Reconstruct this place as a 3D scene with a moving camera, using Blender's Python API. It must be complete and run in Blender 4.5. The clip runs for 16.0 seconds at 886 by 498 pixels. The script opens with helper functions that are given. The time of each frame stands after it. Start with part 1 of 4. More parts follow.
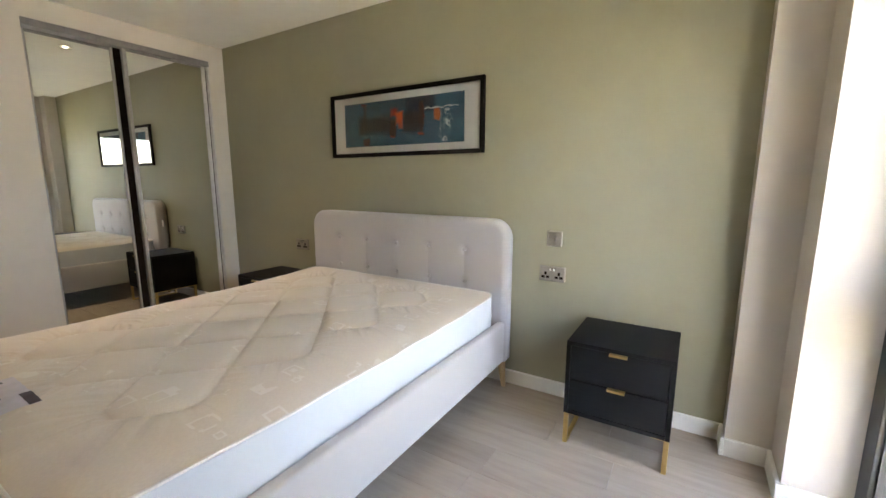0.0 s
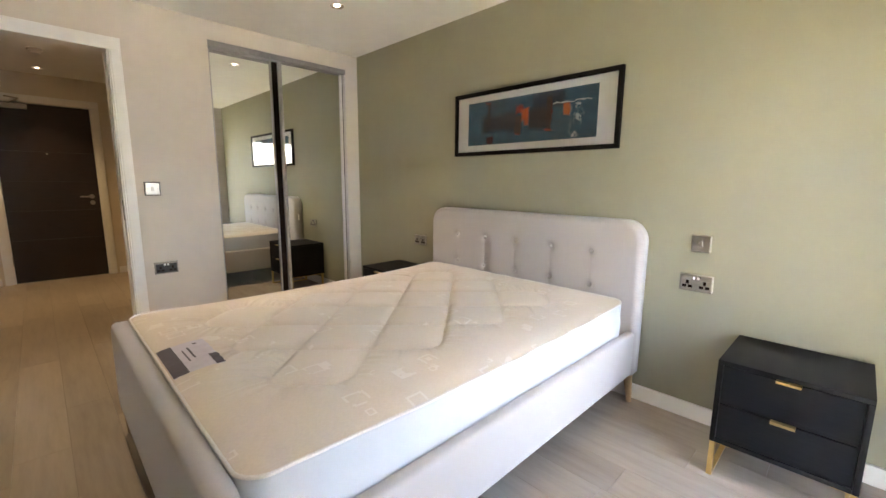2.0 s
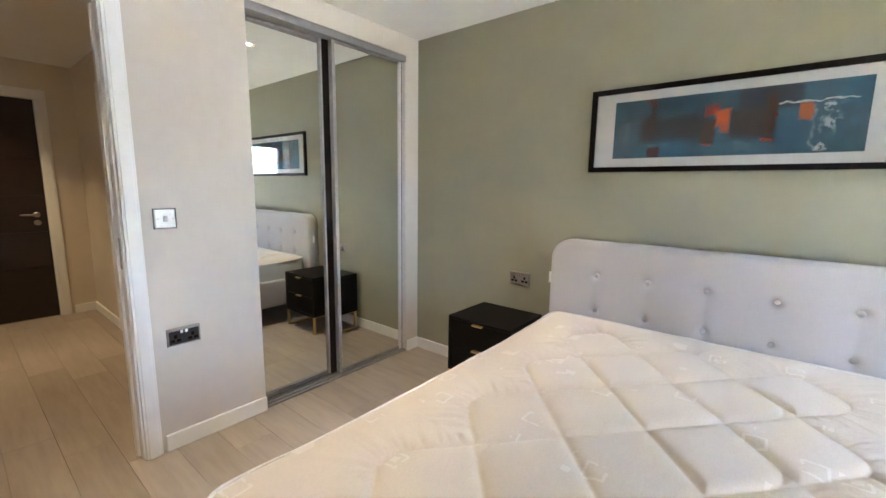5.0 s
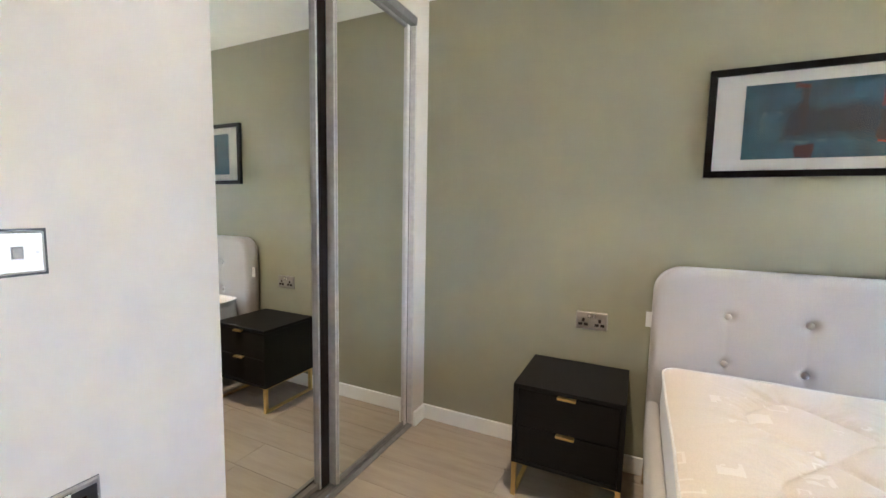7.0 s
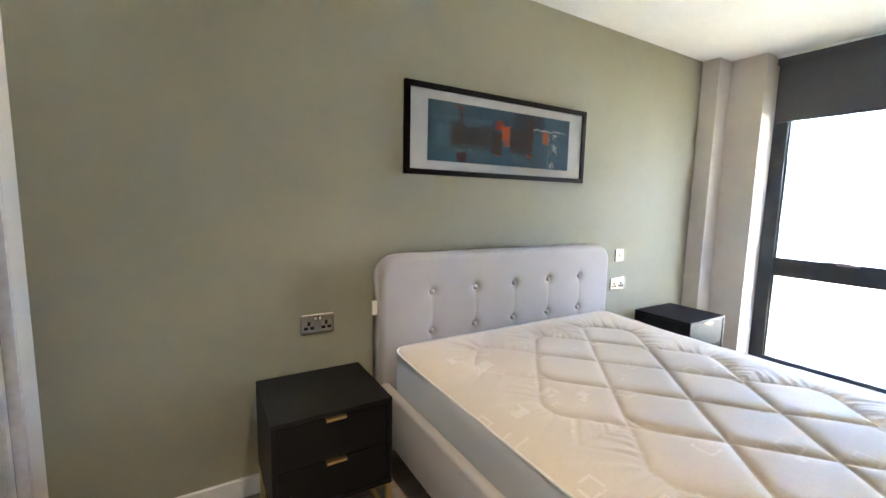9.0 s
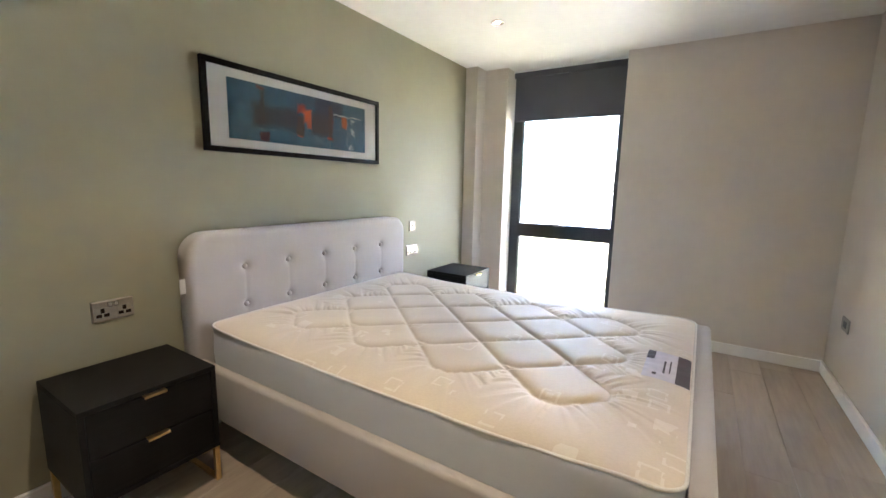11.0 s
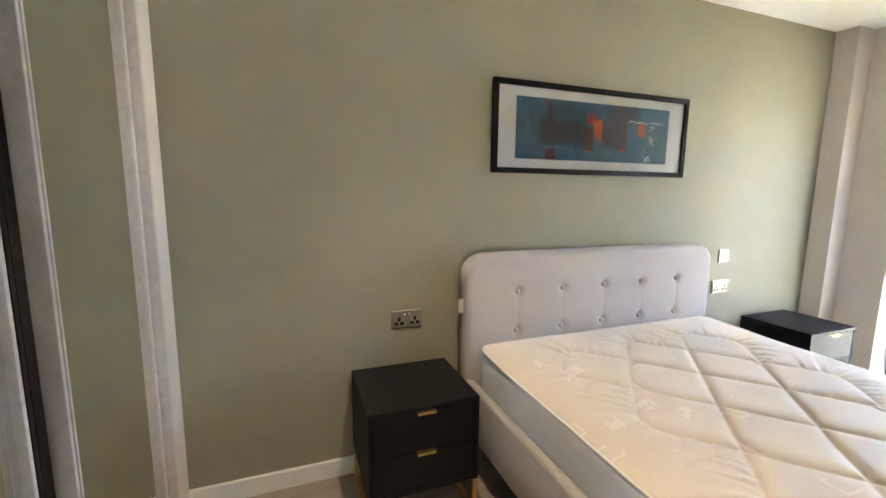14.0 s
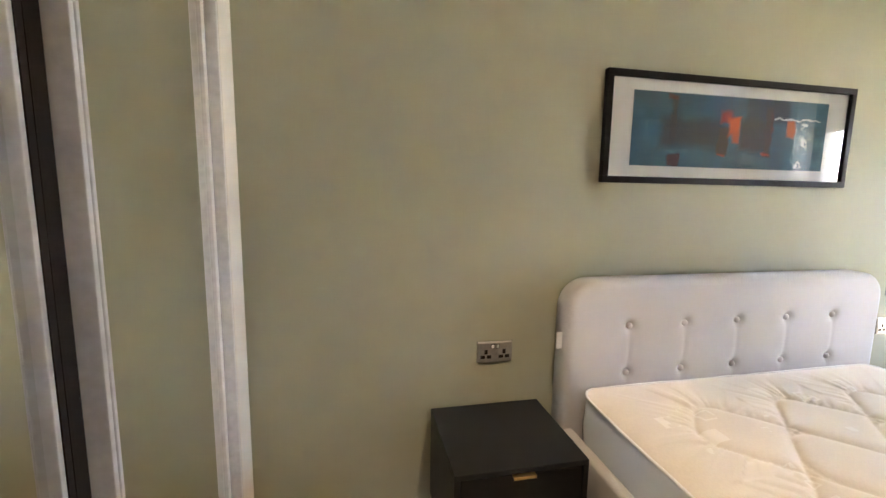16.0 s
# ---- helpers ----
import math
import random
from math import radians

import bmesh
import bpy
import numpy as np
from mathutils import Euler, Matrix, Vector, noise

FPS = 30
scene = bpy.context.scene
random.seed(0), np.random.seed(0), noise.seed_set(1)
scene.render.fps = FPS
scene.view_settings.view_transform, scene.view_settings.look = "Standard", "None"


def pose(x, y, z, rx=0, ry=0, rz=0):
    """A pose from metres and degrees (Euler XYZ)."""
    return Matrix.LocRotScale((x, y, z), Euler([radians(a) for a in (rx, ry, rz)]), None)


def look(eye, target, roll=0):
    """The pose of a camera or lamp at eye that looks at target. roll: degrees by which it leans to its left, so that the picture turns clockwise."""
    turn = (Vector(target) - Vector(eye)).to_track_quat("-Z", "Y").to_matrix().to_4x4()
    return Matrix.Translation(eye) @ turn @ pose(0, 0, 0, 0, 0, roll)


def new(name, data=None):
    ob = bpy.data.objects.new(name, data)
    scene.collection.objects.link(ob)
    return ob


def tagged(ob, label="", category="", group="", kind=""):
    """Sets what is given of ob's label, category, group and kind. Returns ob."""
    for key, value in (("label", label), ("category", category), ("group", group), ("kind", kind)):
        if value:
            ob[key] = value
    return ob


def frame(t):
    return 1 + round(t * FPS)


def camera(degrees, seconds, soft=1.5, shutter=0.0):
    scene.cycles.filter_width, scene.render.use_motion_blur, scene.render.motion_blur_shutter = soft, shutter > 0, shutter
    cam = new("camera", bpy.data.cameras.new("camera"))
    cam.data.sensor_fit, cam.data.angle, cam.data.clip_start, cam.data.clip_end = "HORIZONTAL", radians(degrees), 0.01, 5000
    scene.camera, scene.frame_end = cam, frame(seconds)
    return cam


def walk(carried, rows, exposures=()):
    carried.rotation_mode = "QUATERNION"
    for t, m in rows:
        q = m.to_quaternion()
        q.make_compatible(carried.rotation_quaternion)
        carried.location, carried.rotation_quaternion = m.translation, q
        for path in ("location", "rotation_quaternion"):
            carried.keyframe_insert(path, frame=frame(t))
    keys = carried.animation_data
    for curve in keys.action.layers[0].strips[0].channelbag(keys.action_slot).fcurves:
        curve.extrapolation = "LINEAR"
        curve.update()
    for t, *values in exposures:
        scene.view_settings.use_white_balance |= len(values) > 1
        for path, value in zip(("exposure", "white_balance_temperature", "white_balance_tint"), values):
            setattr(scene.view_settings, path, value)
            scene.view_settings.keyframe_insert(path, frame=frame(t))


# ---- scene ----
cam = camera(94.5, 16.0)
PATH = [
    (0, (0.397, -0.257, 1.238), (-0.637, 1.424, 0.911), 0.1),
    (0.5, (0.365, -0.272, 1.222), (-0.775, 1.34, 0.904), 0.3),
    (1, (0.352, -0.289, 1.213), (-0.896, 1.242, 0.898), 0.4),
    (1.5, (0.326, -0.303, 1.207), (-1.015, 1.147, 0.889), 0.4),
    (2, (0.273, -0.326, 1.211), (-1.132, 1.06, 0.89), 0.5),
    (2.5, (0.196, -0.341, 1.226), (-1.253, 0.998, 0.896), 0.5),
    (3, (0.054, -0.34, 1.231), (-1.411, 0.979, 0.894), 0.5),
    (3.5, (-0.221, -0.354, 1.265), (-1.67, 0.98, 0.92), 0.6),
    (4, (-0.512, -0.366, 1.293), (-1.937, 0.993, 0.943), 0.6),
    (4.5, (-0.79, -0.36, 1.307), (-2.133, 1.086, 0.982), 0.7),
    (5.3, (-1.25, -0.395, 1.315), (-2.455, 1.175, 1.026), 0.8),
    (6.2, (-1.84, -0.325, 1.3), (-2.877, 1.368, 1.060), 0.9),
    (6.65, (-2.055, -0.215, 1.27), (-2.988, 1.541, 1.054), 1.0),
    (7, (-2.17, -0.094, 1.251), (-3.032, 1.7, 1.057), 1.1),
    (7.5, (-2.357, -0.01, 1.289), (-2.77, 1.934, 1.063), 0.9),
    (8, (-2.566, 0.067, 1.299), (-2.357, 2.042, 1.065), 1.0),
    (8.5, (-2.708, 0.141, 1.287), (-2.104, 2.032, 1.042), 1.1),
    (9, (-2.801, 0.176, 1.277), (-1.779, 1.879, 1.044), 1.2),
    (9.5, (-2.937, 0.108, 1.281), (-1.562, 1.542, 1.056), 1.4),
    (10, (-3.036, 0.026, 1.258), (-1.491, 1.276, 1.031), 1.3),
    (12.5, (-2.93, -0.076, 1.285), (-1.213, 0.879, 0.913), 1.4),
    (13, (-2.858, 0.001, 1.317), (-1.493, 1.425, 0.989), 1.1),
    (13.5, (-2.842, 0.061, 1.333), (-1.896, 1.795, 1.021), 0.9),
    (14, (-2.858, 0.201, 1.317), (-2.159, 2.054, 1.034), 0.6),
    (14.5, (-2.851, 0.339, 1.359), (-2.261, 2.229, 1.073), 0.7),
    (15, (-2.843, 0.43, 1.363), (-2.265, 2.325, 1.086), 0.9),
    (15.5, (-2.848, 0.454, 1.351), (-2.338, 2.37, 1.083), 0.9),
    (16, (-2.898, 0.487, 1.347), (-2.488, 2.426, 1.083), 0.9),
]
SKY, LENS_GLOW, HALL_LAMP = 0.13, 0.6, 0.75
LAMP_WINDOW, LAMP_WARDROBE, LAMP_FOOT = 0.25, 0.8, 0.8
EXPOSURES = [(0.0, 5.75, 6900, 12), (0.7, 5.9, 7000, 14), (1.5, 6.08, 6950, 14), (2.5, 6.17, 6900, 15), (3.0, 6.2, 6850, 16), (3.5, 6.22, 6400, 15), (4.5, 6.45, 5800, 13),
             (7.0, 6.8, 5750, 13), (7.5, 6.85, 5750, 14), (8.0, 6.85, 5950, 14), (8.5, 6.65, 6000, 15), (9.0, 6.38, 5800, 13), (9.5, 6.3, 5950, 14), (10.0, 6.25, 6050, 14),
             (12.5, 6.33, 5850, 13), (13.0, 6.3, 5750, 11), (13.5, 6.32, 6150, 13), (14.0, 6.52, 6200, 13), (15.0, 6.7, 6400, 14), (16.0, 6.7, 6400, 15)]
walk(cam, [(t, look(eye, target, roll)) for t, eye, target, roll in PATH], EXPOSURES)

# ---- world and sun ----
world = bpy.data.worlds.new("sky_world")
scene.world = world
world.use_nodes = True
wn = world.node_tree.nodes
sky = wn.new("ShaderNodeTexSky")
sky.sky_type = 'NISHITA'
sky.sun_disc = False
sky.sun_elevation = radians(48)
sky.sun_rotation = radians(194)
sky.air_density, sky.dust_density = 1.0, 3.0
world.node_tree.links.new(sky.outputs[0], wn["Background"].inputs[0])
wn["Background"].inputs[1].default_value = SKY

sun_data = bpy.data.lights.new("sun", 'SUN')
sun_data.energy, sun_data.angle, sun_data.color = 4.4, radians(1.5), (1.0, 0.95, 0.89)
sun = new("sun", sun_data)
sun.matrix_world = look((-5, -20, 24), (0, 0, 0))

# ---- materials ----


class Nodes:
    """A node material with a Principled shader and short ways to add textures."""

    def __init__(self, name, rough=0.5, metal=0.0):
        self.m = bpy.data.materials.new(name)
        self.m.use_nodes = True
        self.t = self.m.node_tree
        self.p = self.t.nodes["Principled BSDF"]
        self.p.inputs["Roughness"].default_value = rough
        self.p.inputs["Metallic"].default_value = metal
        self.co = self.t.nodes.new("ShaderNodeTexCoord")

    def link(self, a, b):
        self.t.links.new(a, b)

    def coords(self, scale=(1, 1, 1), rot=(0, 0, 0), loc=(0, 0, 0), kind="Object"):
        mp = self.t.nodes.new("ShaderNodeMapping")
        mp.inputs["Scale"].default_value = scale
        mp.inputs["Rotation"].default_value = rot
        mp.inputs["Location"].default_value = loc
        self.link(self.co.outputs[kind], mp.inputs["Vector"])
        return mp.outputs["Vector"]

    def noise(self, scale, detail=3.0, vec=None, rough=0.5):
        n = self.t.nodes.new("ShaderNodeTexNoise")
        n.inputs["Scale"].default_value = scale
        n.inputs["Detail"].default_value = detail
        n.inputs["Roughness"].default_value = rough
        self.link(vec if vec else self.coords(), n.inputs["Vector"])
        return n.outputs["Fac"]

    def ramp(self, fac, stops):
        r = self.t.nodes.new("ShaderNodeValToRGB")
        e = r.color_ramp.elements
        while len(e) < len(stops):
            e.new(0.5)
        for k, (pos, col) in zip(e, stops):
            k.position, k.color = pos, (*col, 1) if len(col) == 3 else col
        self.link(fac, r.inputs["Fac"])
        return r.outputs["Color"]

    def math(self, op, a, b=None, clamp=False):
        n = self.t.nodes.new("ShaderNodeMath")
        n.operation, n.use_clamp = op, clamp
        for i, v in enumerate((a, b)):
            if v is None:
                continue
            if isinstance(v, (int, float)):
                n.inputs[i].default_value = v
            else:
                self.link(v, n.inputs[i])
        return n.outputs[0]

    def mix(self, fac, a, b, blend='MIX'):
        n = self.t.nodes.new("ShaderNodeMix")
        n.data_type, n.blend_type = 'RGBA', blend
        for key, v in ((0, fac), (6, a), (7, b)):
            if isinstance(v, (int, float)):
                n.inputs[key].default_value = v
            elif isinstance(v, tuple):
                n.inputs[key].default_value = (*v, 1)
            else:
                self.link(v, n.inputs[key])
        return n.outputs[2]

    def base(self, v):
        if isinstance(v, tuple):
            self.p.inputs["Base Color"].default_value = (*v, 1)
        else:
            self.link(v, self.p.inputs["Base Color"])
        return self

    def rough(self, fac, lo, hi):
        r = self.t.nodes.new("ShaderNodeMapRange")
        r.inputs["To Min"].default_value, r.inputs["To Max"].default_value = lo, hi
        self.link(fac, r.inputs["Value"])
        self.link(r.outputs[0], self.p.inputs["Roughness"])
        return self

    def bump(self, h, strength=0.1, dist=0.002):
        b = self.t.nodes.new("ShaderNodeBump")
        b.inputs["Strength"].default_value, b.inputs["Distance"].default_value = strength, dist
        self.link(h, b.inputs["Height"])
        self.link(b.outputs[0], self.p.inputs["Normal"])
        return self


def paint(name, col, rough=0.6, var=0.06, bump=0.12):
    n = Nodes(name, rough)
    n.p.inputs["Specular IOR Level"].default_value = 0.28
    big = n.noise(1.1, 3)
    fine = n.noise(14, 4)
    lo, hi = tuple(c * (1 - var) for c in col), tuple(min(1, c * (1 + var)) for c in col)
    c1 = n.ramp(big, [(0.3, lo), (0.7, hi)])
    c2 = n.mix(0.12, c1, n.ramp(fine, [(0.35, tuple(c * 0.85 for c in col)), (0.65, hi)]))
    n.base(c2).rough(fine, rough - 0.08, rough + 0.1)
    return n.bump(n.noise(420, 2), bump, 0.001).m


def plain(name, col, rough=0.5, metal=0.0, var=0.08, scale=40, bump=0.05):
    n = Nodes(name, rough, metal)
    f = n.noise(scale, 4)
    n.base(n.ramp(f, [(0.3, tuple(c * (1 - var) for c in col)), (0.7, tuple(min(1, c * (1 + var)) for c in col))]))
    n.rough(n.noise(scale * 0.3, 3), max(0.02, rough - 0.07), min(1, rough + 0.07))
    return n.bump(n.noise(scale * 8, 2), bump, 0.0008).m


SAGE = paint("sage_green_wall_paint", (0.338, 0.316, 0.222), 0.7)
GREIGE = paint("warm_grey_wall_paint", (0.665, 0.598, 0.52), 0.68)
WHITE_CEIL = paint("white_ceiling_paint", (0.85, 0.825, 0.78), 0.8)
HALL = paint("cream_hall_paint", (0.68, 0.60, 0.48), 0.6)
GLOSS_WHITE = plain("white_satin_woodwork", (0.86, 0.84, 0.80), 0.5, var=0.02, scale=18, bump=0.015)
ALU = plain("silver_anodised_aluminium", (0.41, 0.385, 0.375), 0.7, 0.1)
PALE_ALU = plain("pale_satin_aluminium", (0.62, 0.575, 0.545), 0.62, 0.1)
for m_ in (ALU, PALE_ALU):
    m_.node_tree.nodes["Principled BSDF"].inputs["Specular IOR Level"].default_value = 0.12
GREY_ALU = plain("grey_anodised_trim", (0.28, 0.265, 0.262), 0.5, 0.5)
SEAL_AND_GAP = plain("dark_brown_seal_and_gap_shade", (0.018, 0.012, 0.009), 0.9)
SEAL_AND_GAP.node_tree.nodes["Principled BSDF"].inputs["Specular IOR Level"].default_value = 0.1
NICKEL = plain("brushed_nickel", (0.34, 0.305, 0.265), 0.46, 0.85, scale=90)
STEEL = plain("satin_steel", (0.42, 0.41, 0.39), 0.42, 0.75, scale=60)
CHROME = plain("polished_chrome", (0.78, 0.77, 0.75), 0.1, 1.0, var=0.02)
BRASS = plain("satin_brass", (0.72, 0.52, 0.22), 0.3, 1.0)
BLACK_PLASTIC = plain("black_plastic", (0.02, 0.02, 0.02), 0.4)
WHITE_PLASTIC = plain("white_plastic", (0.8, 0.79, 0.76), 0.35, var=0.02)
FRAME_BLACK = plain("black_stained_frame", (0.011, 0.0075, 0.0065), 0.62, scale=30)
FRAME_BLACK.node_tree.nodes["Principled BSDF"].inputs["Specular IOR Level"].default_value = 0.18
ANTHRACITE = plain("anthracite_powder_coat", (0.030, 0.032, 0.036), 0.4)
MAT_BOARD = plain("white_mount_board", (0.90, 0.90, 0.89), 0.9, var=0.02, scale=120)
BLIND = plain("charcoal_blind_fabric", (0.095, 0.095, 0.105), 0.85, var=0.1, scale=300, bump=0.3)
PIPING = plain("cream_piping_tape", (0.72, 0.68, 0.62), 0.6, scale=200)

n = Nodes("black_wood_laminate", 0.42)
n.p.inputs["Specular IOR Level"].default_value = 0.20
v = n.coords((4, 60, 60))
g = n.noise(3, 5, v)
n.base(n.ramp(g, [(0.3, (0.0070, 0.0066, 0.0068)), (0.7, (0.0115, 0.0106, 0.0105))]))
n.rough(g, 0.5, 0.64)
BLACK_WOOD = n.bump(g, 0.12, 0.0008).m

n = Nodes("dark_walnut_veneer", 0.4)
g = n.noise(3, 6, n.coords((3, 30, 30)))
n.base(n.ramp(g, [(0.3, (0.009, 0.004, 0.003)), (0.7, (0.020, 0.009, 0.006))])).rough(g, 0.3, 0.45)
WALNUT = n.bump(g, 0.08, 0.0008).m

n = Nodes("pale_oak_leg", 0.45)
g = n.noise(4, 5, n.coords((30, 30, 3)))
n.base(n.ramp(g, [(0.3, (0.42, 0.27, 0.14)), (0.7, (0.56, 0.38, 0.21))]))
OAK = n.bump(g, 0.1, 0.0008).m


def fabric(name, col, weave=900, var=0.08, rough=0.85, sheen=0.3):
    n = Nodes(name, rough)
    n.p.inputs["Sheen Weight"].default_value = sheen
    a = n.noise(weave, 2, n.coords((1, 1, 0.35)))
    b = n.noise(weave, 2, n.coords((0.35, 1, 1)))
    w = n.math('ADD', n.math('MULTIPLY', a, 0.5), n.math('MULTIPLY', b, 0.5))
    big = n.noise(3, 3)
    c = n.ramp(w, [(0.35, tuple(k * (1 - var * 1.6) for k in col)), (0.65, tuple(min(1, k * (1 + var)) for k in col))])
    n.base(n.mix(0.25, c, n.ramp(big, [(0.35, tuple(k * 0.92 for k in col)), (0.65, col)])))
    return n.bump(w, 0.35, 0.0012).m


LINEN = fabric("pale_grey_linen_upholstery", (0.478, 0.442, 0.418))
BORDER = fabric("white_mattress_border", (0.57, 0.585, 0.60), 500, 0.03)
DARK_UNDER = plain("black_dust_cloth", (0.03, 0.03, 0.035), 0.9)

# woven mattress ticking: cream with shinier block motifs
n = Nodes("cream_damask_ticking", 0.45)
n.p.inputs["Sheen Weight"].default_value = 0.25
vor = n.t.nodes.new("ShaderNodeTexVoronoi")
vor.distance = 'CHEBYCHEV'
vor.inputs["Scale"].default_value = 7.5
vor.inputs["Randomness"].default_value = 0.9
n.link(n.coords((1, 1, 0.0)), vor.inputs["Vector"])
d = vor.outputs["Distance"]
sep = n.t.nodes.new("ShaderNodeSeparateColor")
n.link(vor.outputs["Color"], sep.inputs[0])
ring = n.math('MULTIPLY', n.math('GREATER_THAN', d, 0.17), n.math('LESS_THAN', d, 0.23))
ring = n.math('MULTIPLY', ring, n.math('GREATER_THAN', sep.outputs[0], 0.30))
ring = n.math('MULTIPLY', ring, n.math('GREATER_THAN', n.noise(22, 1), 0.42))
core = n.math('MULTIPLY', n.math('LESS_THAN', d, 0.085), n.math('GREATER_THAN', sep.outputs[1], 0.5))
core = n.math('SUBTRACT', core, n.math('MULTIPLY', n.math('LESS_THAN', d, 0.045), n.math('GREATER_THAN', sep.outputs[2], 0.4)), True)
# a second, smaller scatter of hooked figures
vor2 = n.t.nodes.new("ShaderNodeTexVoronoi")
vor2.distance = 'CHEBYCHEV'
vor2.inputs["Scale"].default_value = 11.0
n.link(n.coords((1, 1, 0.0), loc=(0.37, 0.81, 0.0)), vor2.inputs["Vector"])
sep2 = n.t.nodes.new("ShaderNodeSeparateColor")
n.link(vor2.outputs["Color"], sep2.inputs[0])
d2v = vor2.outputs["Distance"]
hook = n.math('MULTIPLY', n.math('GREATER_THAN', d2v, 0.09), n.math('LESS_THAN', d2v, 0.15))
hook = n.math('MULTIPLY', hook, n.math('GREATER_THAN', sep2.outputs[0], 0.62))
hook = n.math('MULTIPLY', hook, n.math('GREATER_THAN', n.noise(38, 1, n.coords(loc=(4, 2, 0))), 0.5))
motif = n.math('ADD', n.math('ADD', ring, core, True), hook, True)
fine = n.noise(700, 2)
twill = n.noise(260, 1, n.coords((1, 0.4, 1), (0, 0, 0.7)))
tick = n.ramp(n.noise(2.5, 3), [(0.3, (0.650, 0.553, 0.440)), (0.7, (0.705, 0.608, 0.496))])
tick = n.mix(0.07, tick, n.ramp(twill, [(0.4, (0.46, 0.38, 0.30)), (0.6, (0.86, 0.78, 0.66))]))
tick = n.mix(n.math('MULTIPLY', motif, 0.36), tick, (0.92, 0.88, 0.82))
n.base(tick).rough(motif, 0.56, 0.78)
n.link(n.math('SUBTRACT', 0.36, n.math('MULTIPLY', motif, 0.32)), n.p.inputs["Specular IOR Level"])
TICKING = n.bump(n.math('ADD', n.math('MULTIPLY', fine, 0.4), n.math('MULTIPLY', motif, 0.8)), 0.25, 0.0012).m

# laminate planks, each with its own tone
n = Nodes("grey_oak_laminate", 0.42)
info = n.t.nodes.new("ShaderNodeObjectInfo")
rnd = info.outputs["Random"]
off = n.t.nodes.new("ShaderNodeCombineXYZ")
n.link(n.math('MULTIPLY', rnd, 37.0), off.inputs[0])
n.link(n.math('MULTIPLY', rnd, 91.0), off.inputs[1])
add = n.t.nodes.new("ShaderNodeVectorMath")
n.link(n.co.outputs["Object"], add.inputs[0])
n.link(off.outputs[0], add.inputs[1])
mp = n.t.nodes.new("ShaderNodeMapping")
mp.inputs["Scale"].default_value = (1.6, 14, 1)
n.link(add.outputs[0], mp.inputs["Vector"])
grain = n.noise(2.2, 6, mp.outputs[0], 0.62)
mp2 = n.t.nodes.new("ShaderNodeMapping")
mp2.inputs["Scale"].default_value = (0.9, 3.5, 1)
n.link(add.outputs[0], mp2.inputs["Vector"])
cloud = n.noise(2.0, 3, mp2.outputs[0])
c = n.ramp(grain, [(0.28, (0.245, 0.190, 0.140)), (0.5, (0.385, 0.313, 0.245)), (0.72, (0.49, 0.411, 0.329))])
c = n.mix(0.45, c, n.ramp(cloud, [(0.3, (0.312, 0.255, 0.199)), (0.7, (0.50, 0.426, 0.348))]))
c = n.mix(0.36, c, n.ramp(rnd, [(0.0, (0.275, 0.222, 0.170)), (0.5, (0.41, 0.341, 0.273)), (1.0, (0.51, 0.436, 0.358))]))
n.base(c).rough(grain, 0.36, 0.5)
PLANK = n.bump(grain, 0.12, 0.001).m
GAP = plain("dark_floor_joint", (0.17, 0.14, 0.11), 0.9)

n = Nodes("silvered_mirror", 0.0, 1.0)
n.base((0.86, 0.88, 0.85))
MIRROR = n.m
MIRROR.node_tree.nodes["Principled BSDF"].inputs["Roughness"].default_value = 0.012

n = Nodes("clear_glazing", 0.0)
n.base((1, 1, 1))
n.p.inputs["Transmission Weight"].default_value = 1.0
n.p.inputs["IOR"].default_value = 1.45
GLASS = n.m

n = Nodes("lamp_lens", 0.4)
n.p.inputs["Emission Color"].default_value = (1.0, 0.78, 0.5, 1)
n.p.inputs["Emission Strength"].default_value = LENS_GLOW
LENS = n.m

n = Nodes("red_brick", 0.85)
info = n.t.nodes.new("ShaderNodeObjectInfo")
c = n.ramp(info.outputs["Random"], [(0.0, (0.26, 0.12, 0.075)), (0.6, (0.38, 0.19, 0.12)), (1.0, (0.33, 0.2, 0.14))])
n.base(n.mix(0.35, c, n.ramp(n.noise(60, 4), [(0.3, (0.22, 0.11, 0.07)), (0.7, (0.44, 0.26, 0.18))])))
BRICK = n.bump(n.noise(120, 4), 0.4, 0.003).m
MORTAR = plain("sand_mortar", (0.42, 0.38, 0.32), 0.95, scale=80)
CONCRETE = plain("pale_concrete", (0.5, 0.48, 0.45), 0.9, scale=3)

# abstract painting, built from soft strokes
n = Nodes("abstract_blue_print", 0.55)
sepv = n.t.nodes.new("ShaderNodeSeparateXYZ")
wob = n.t.nodes.new("ShaderNodeTexNoise")
wob.inputs["Scale"].default_value = 22.0
wob.inputs["Detail"].default_value = 5.0
n.link(n.coords(), wob.inputs["Vector"])
wv = n.t.nodes.new("ShaderNodeVectorMath")
wv.operation = 'MULTIPLY_ADD'
n.link(wob.outputs["Color"], wv.inputs[0])
wv.inputs[1].default_value = (0.045, 0.045, 0.045)
n.link(n.co.outputs["Object"], wv.inputs[2])
n.link(wv.outputs[0], sepv.inputs[0])
PX, PZ = sepv.outputs[0], sepv.outputs[2]


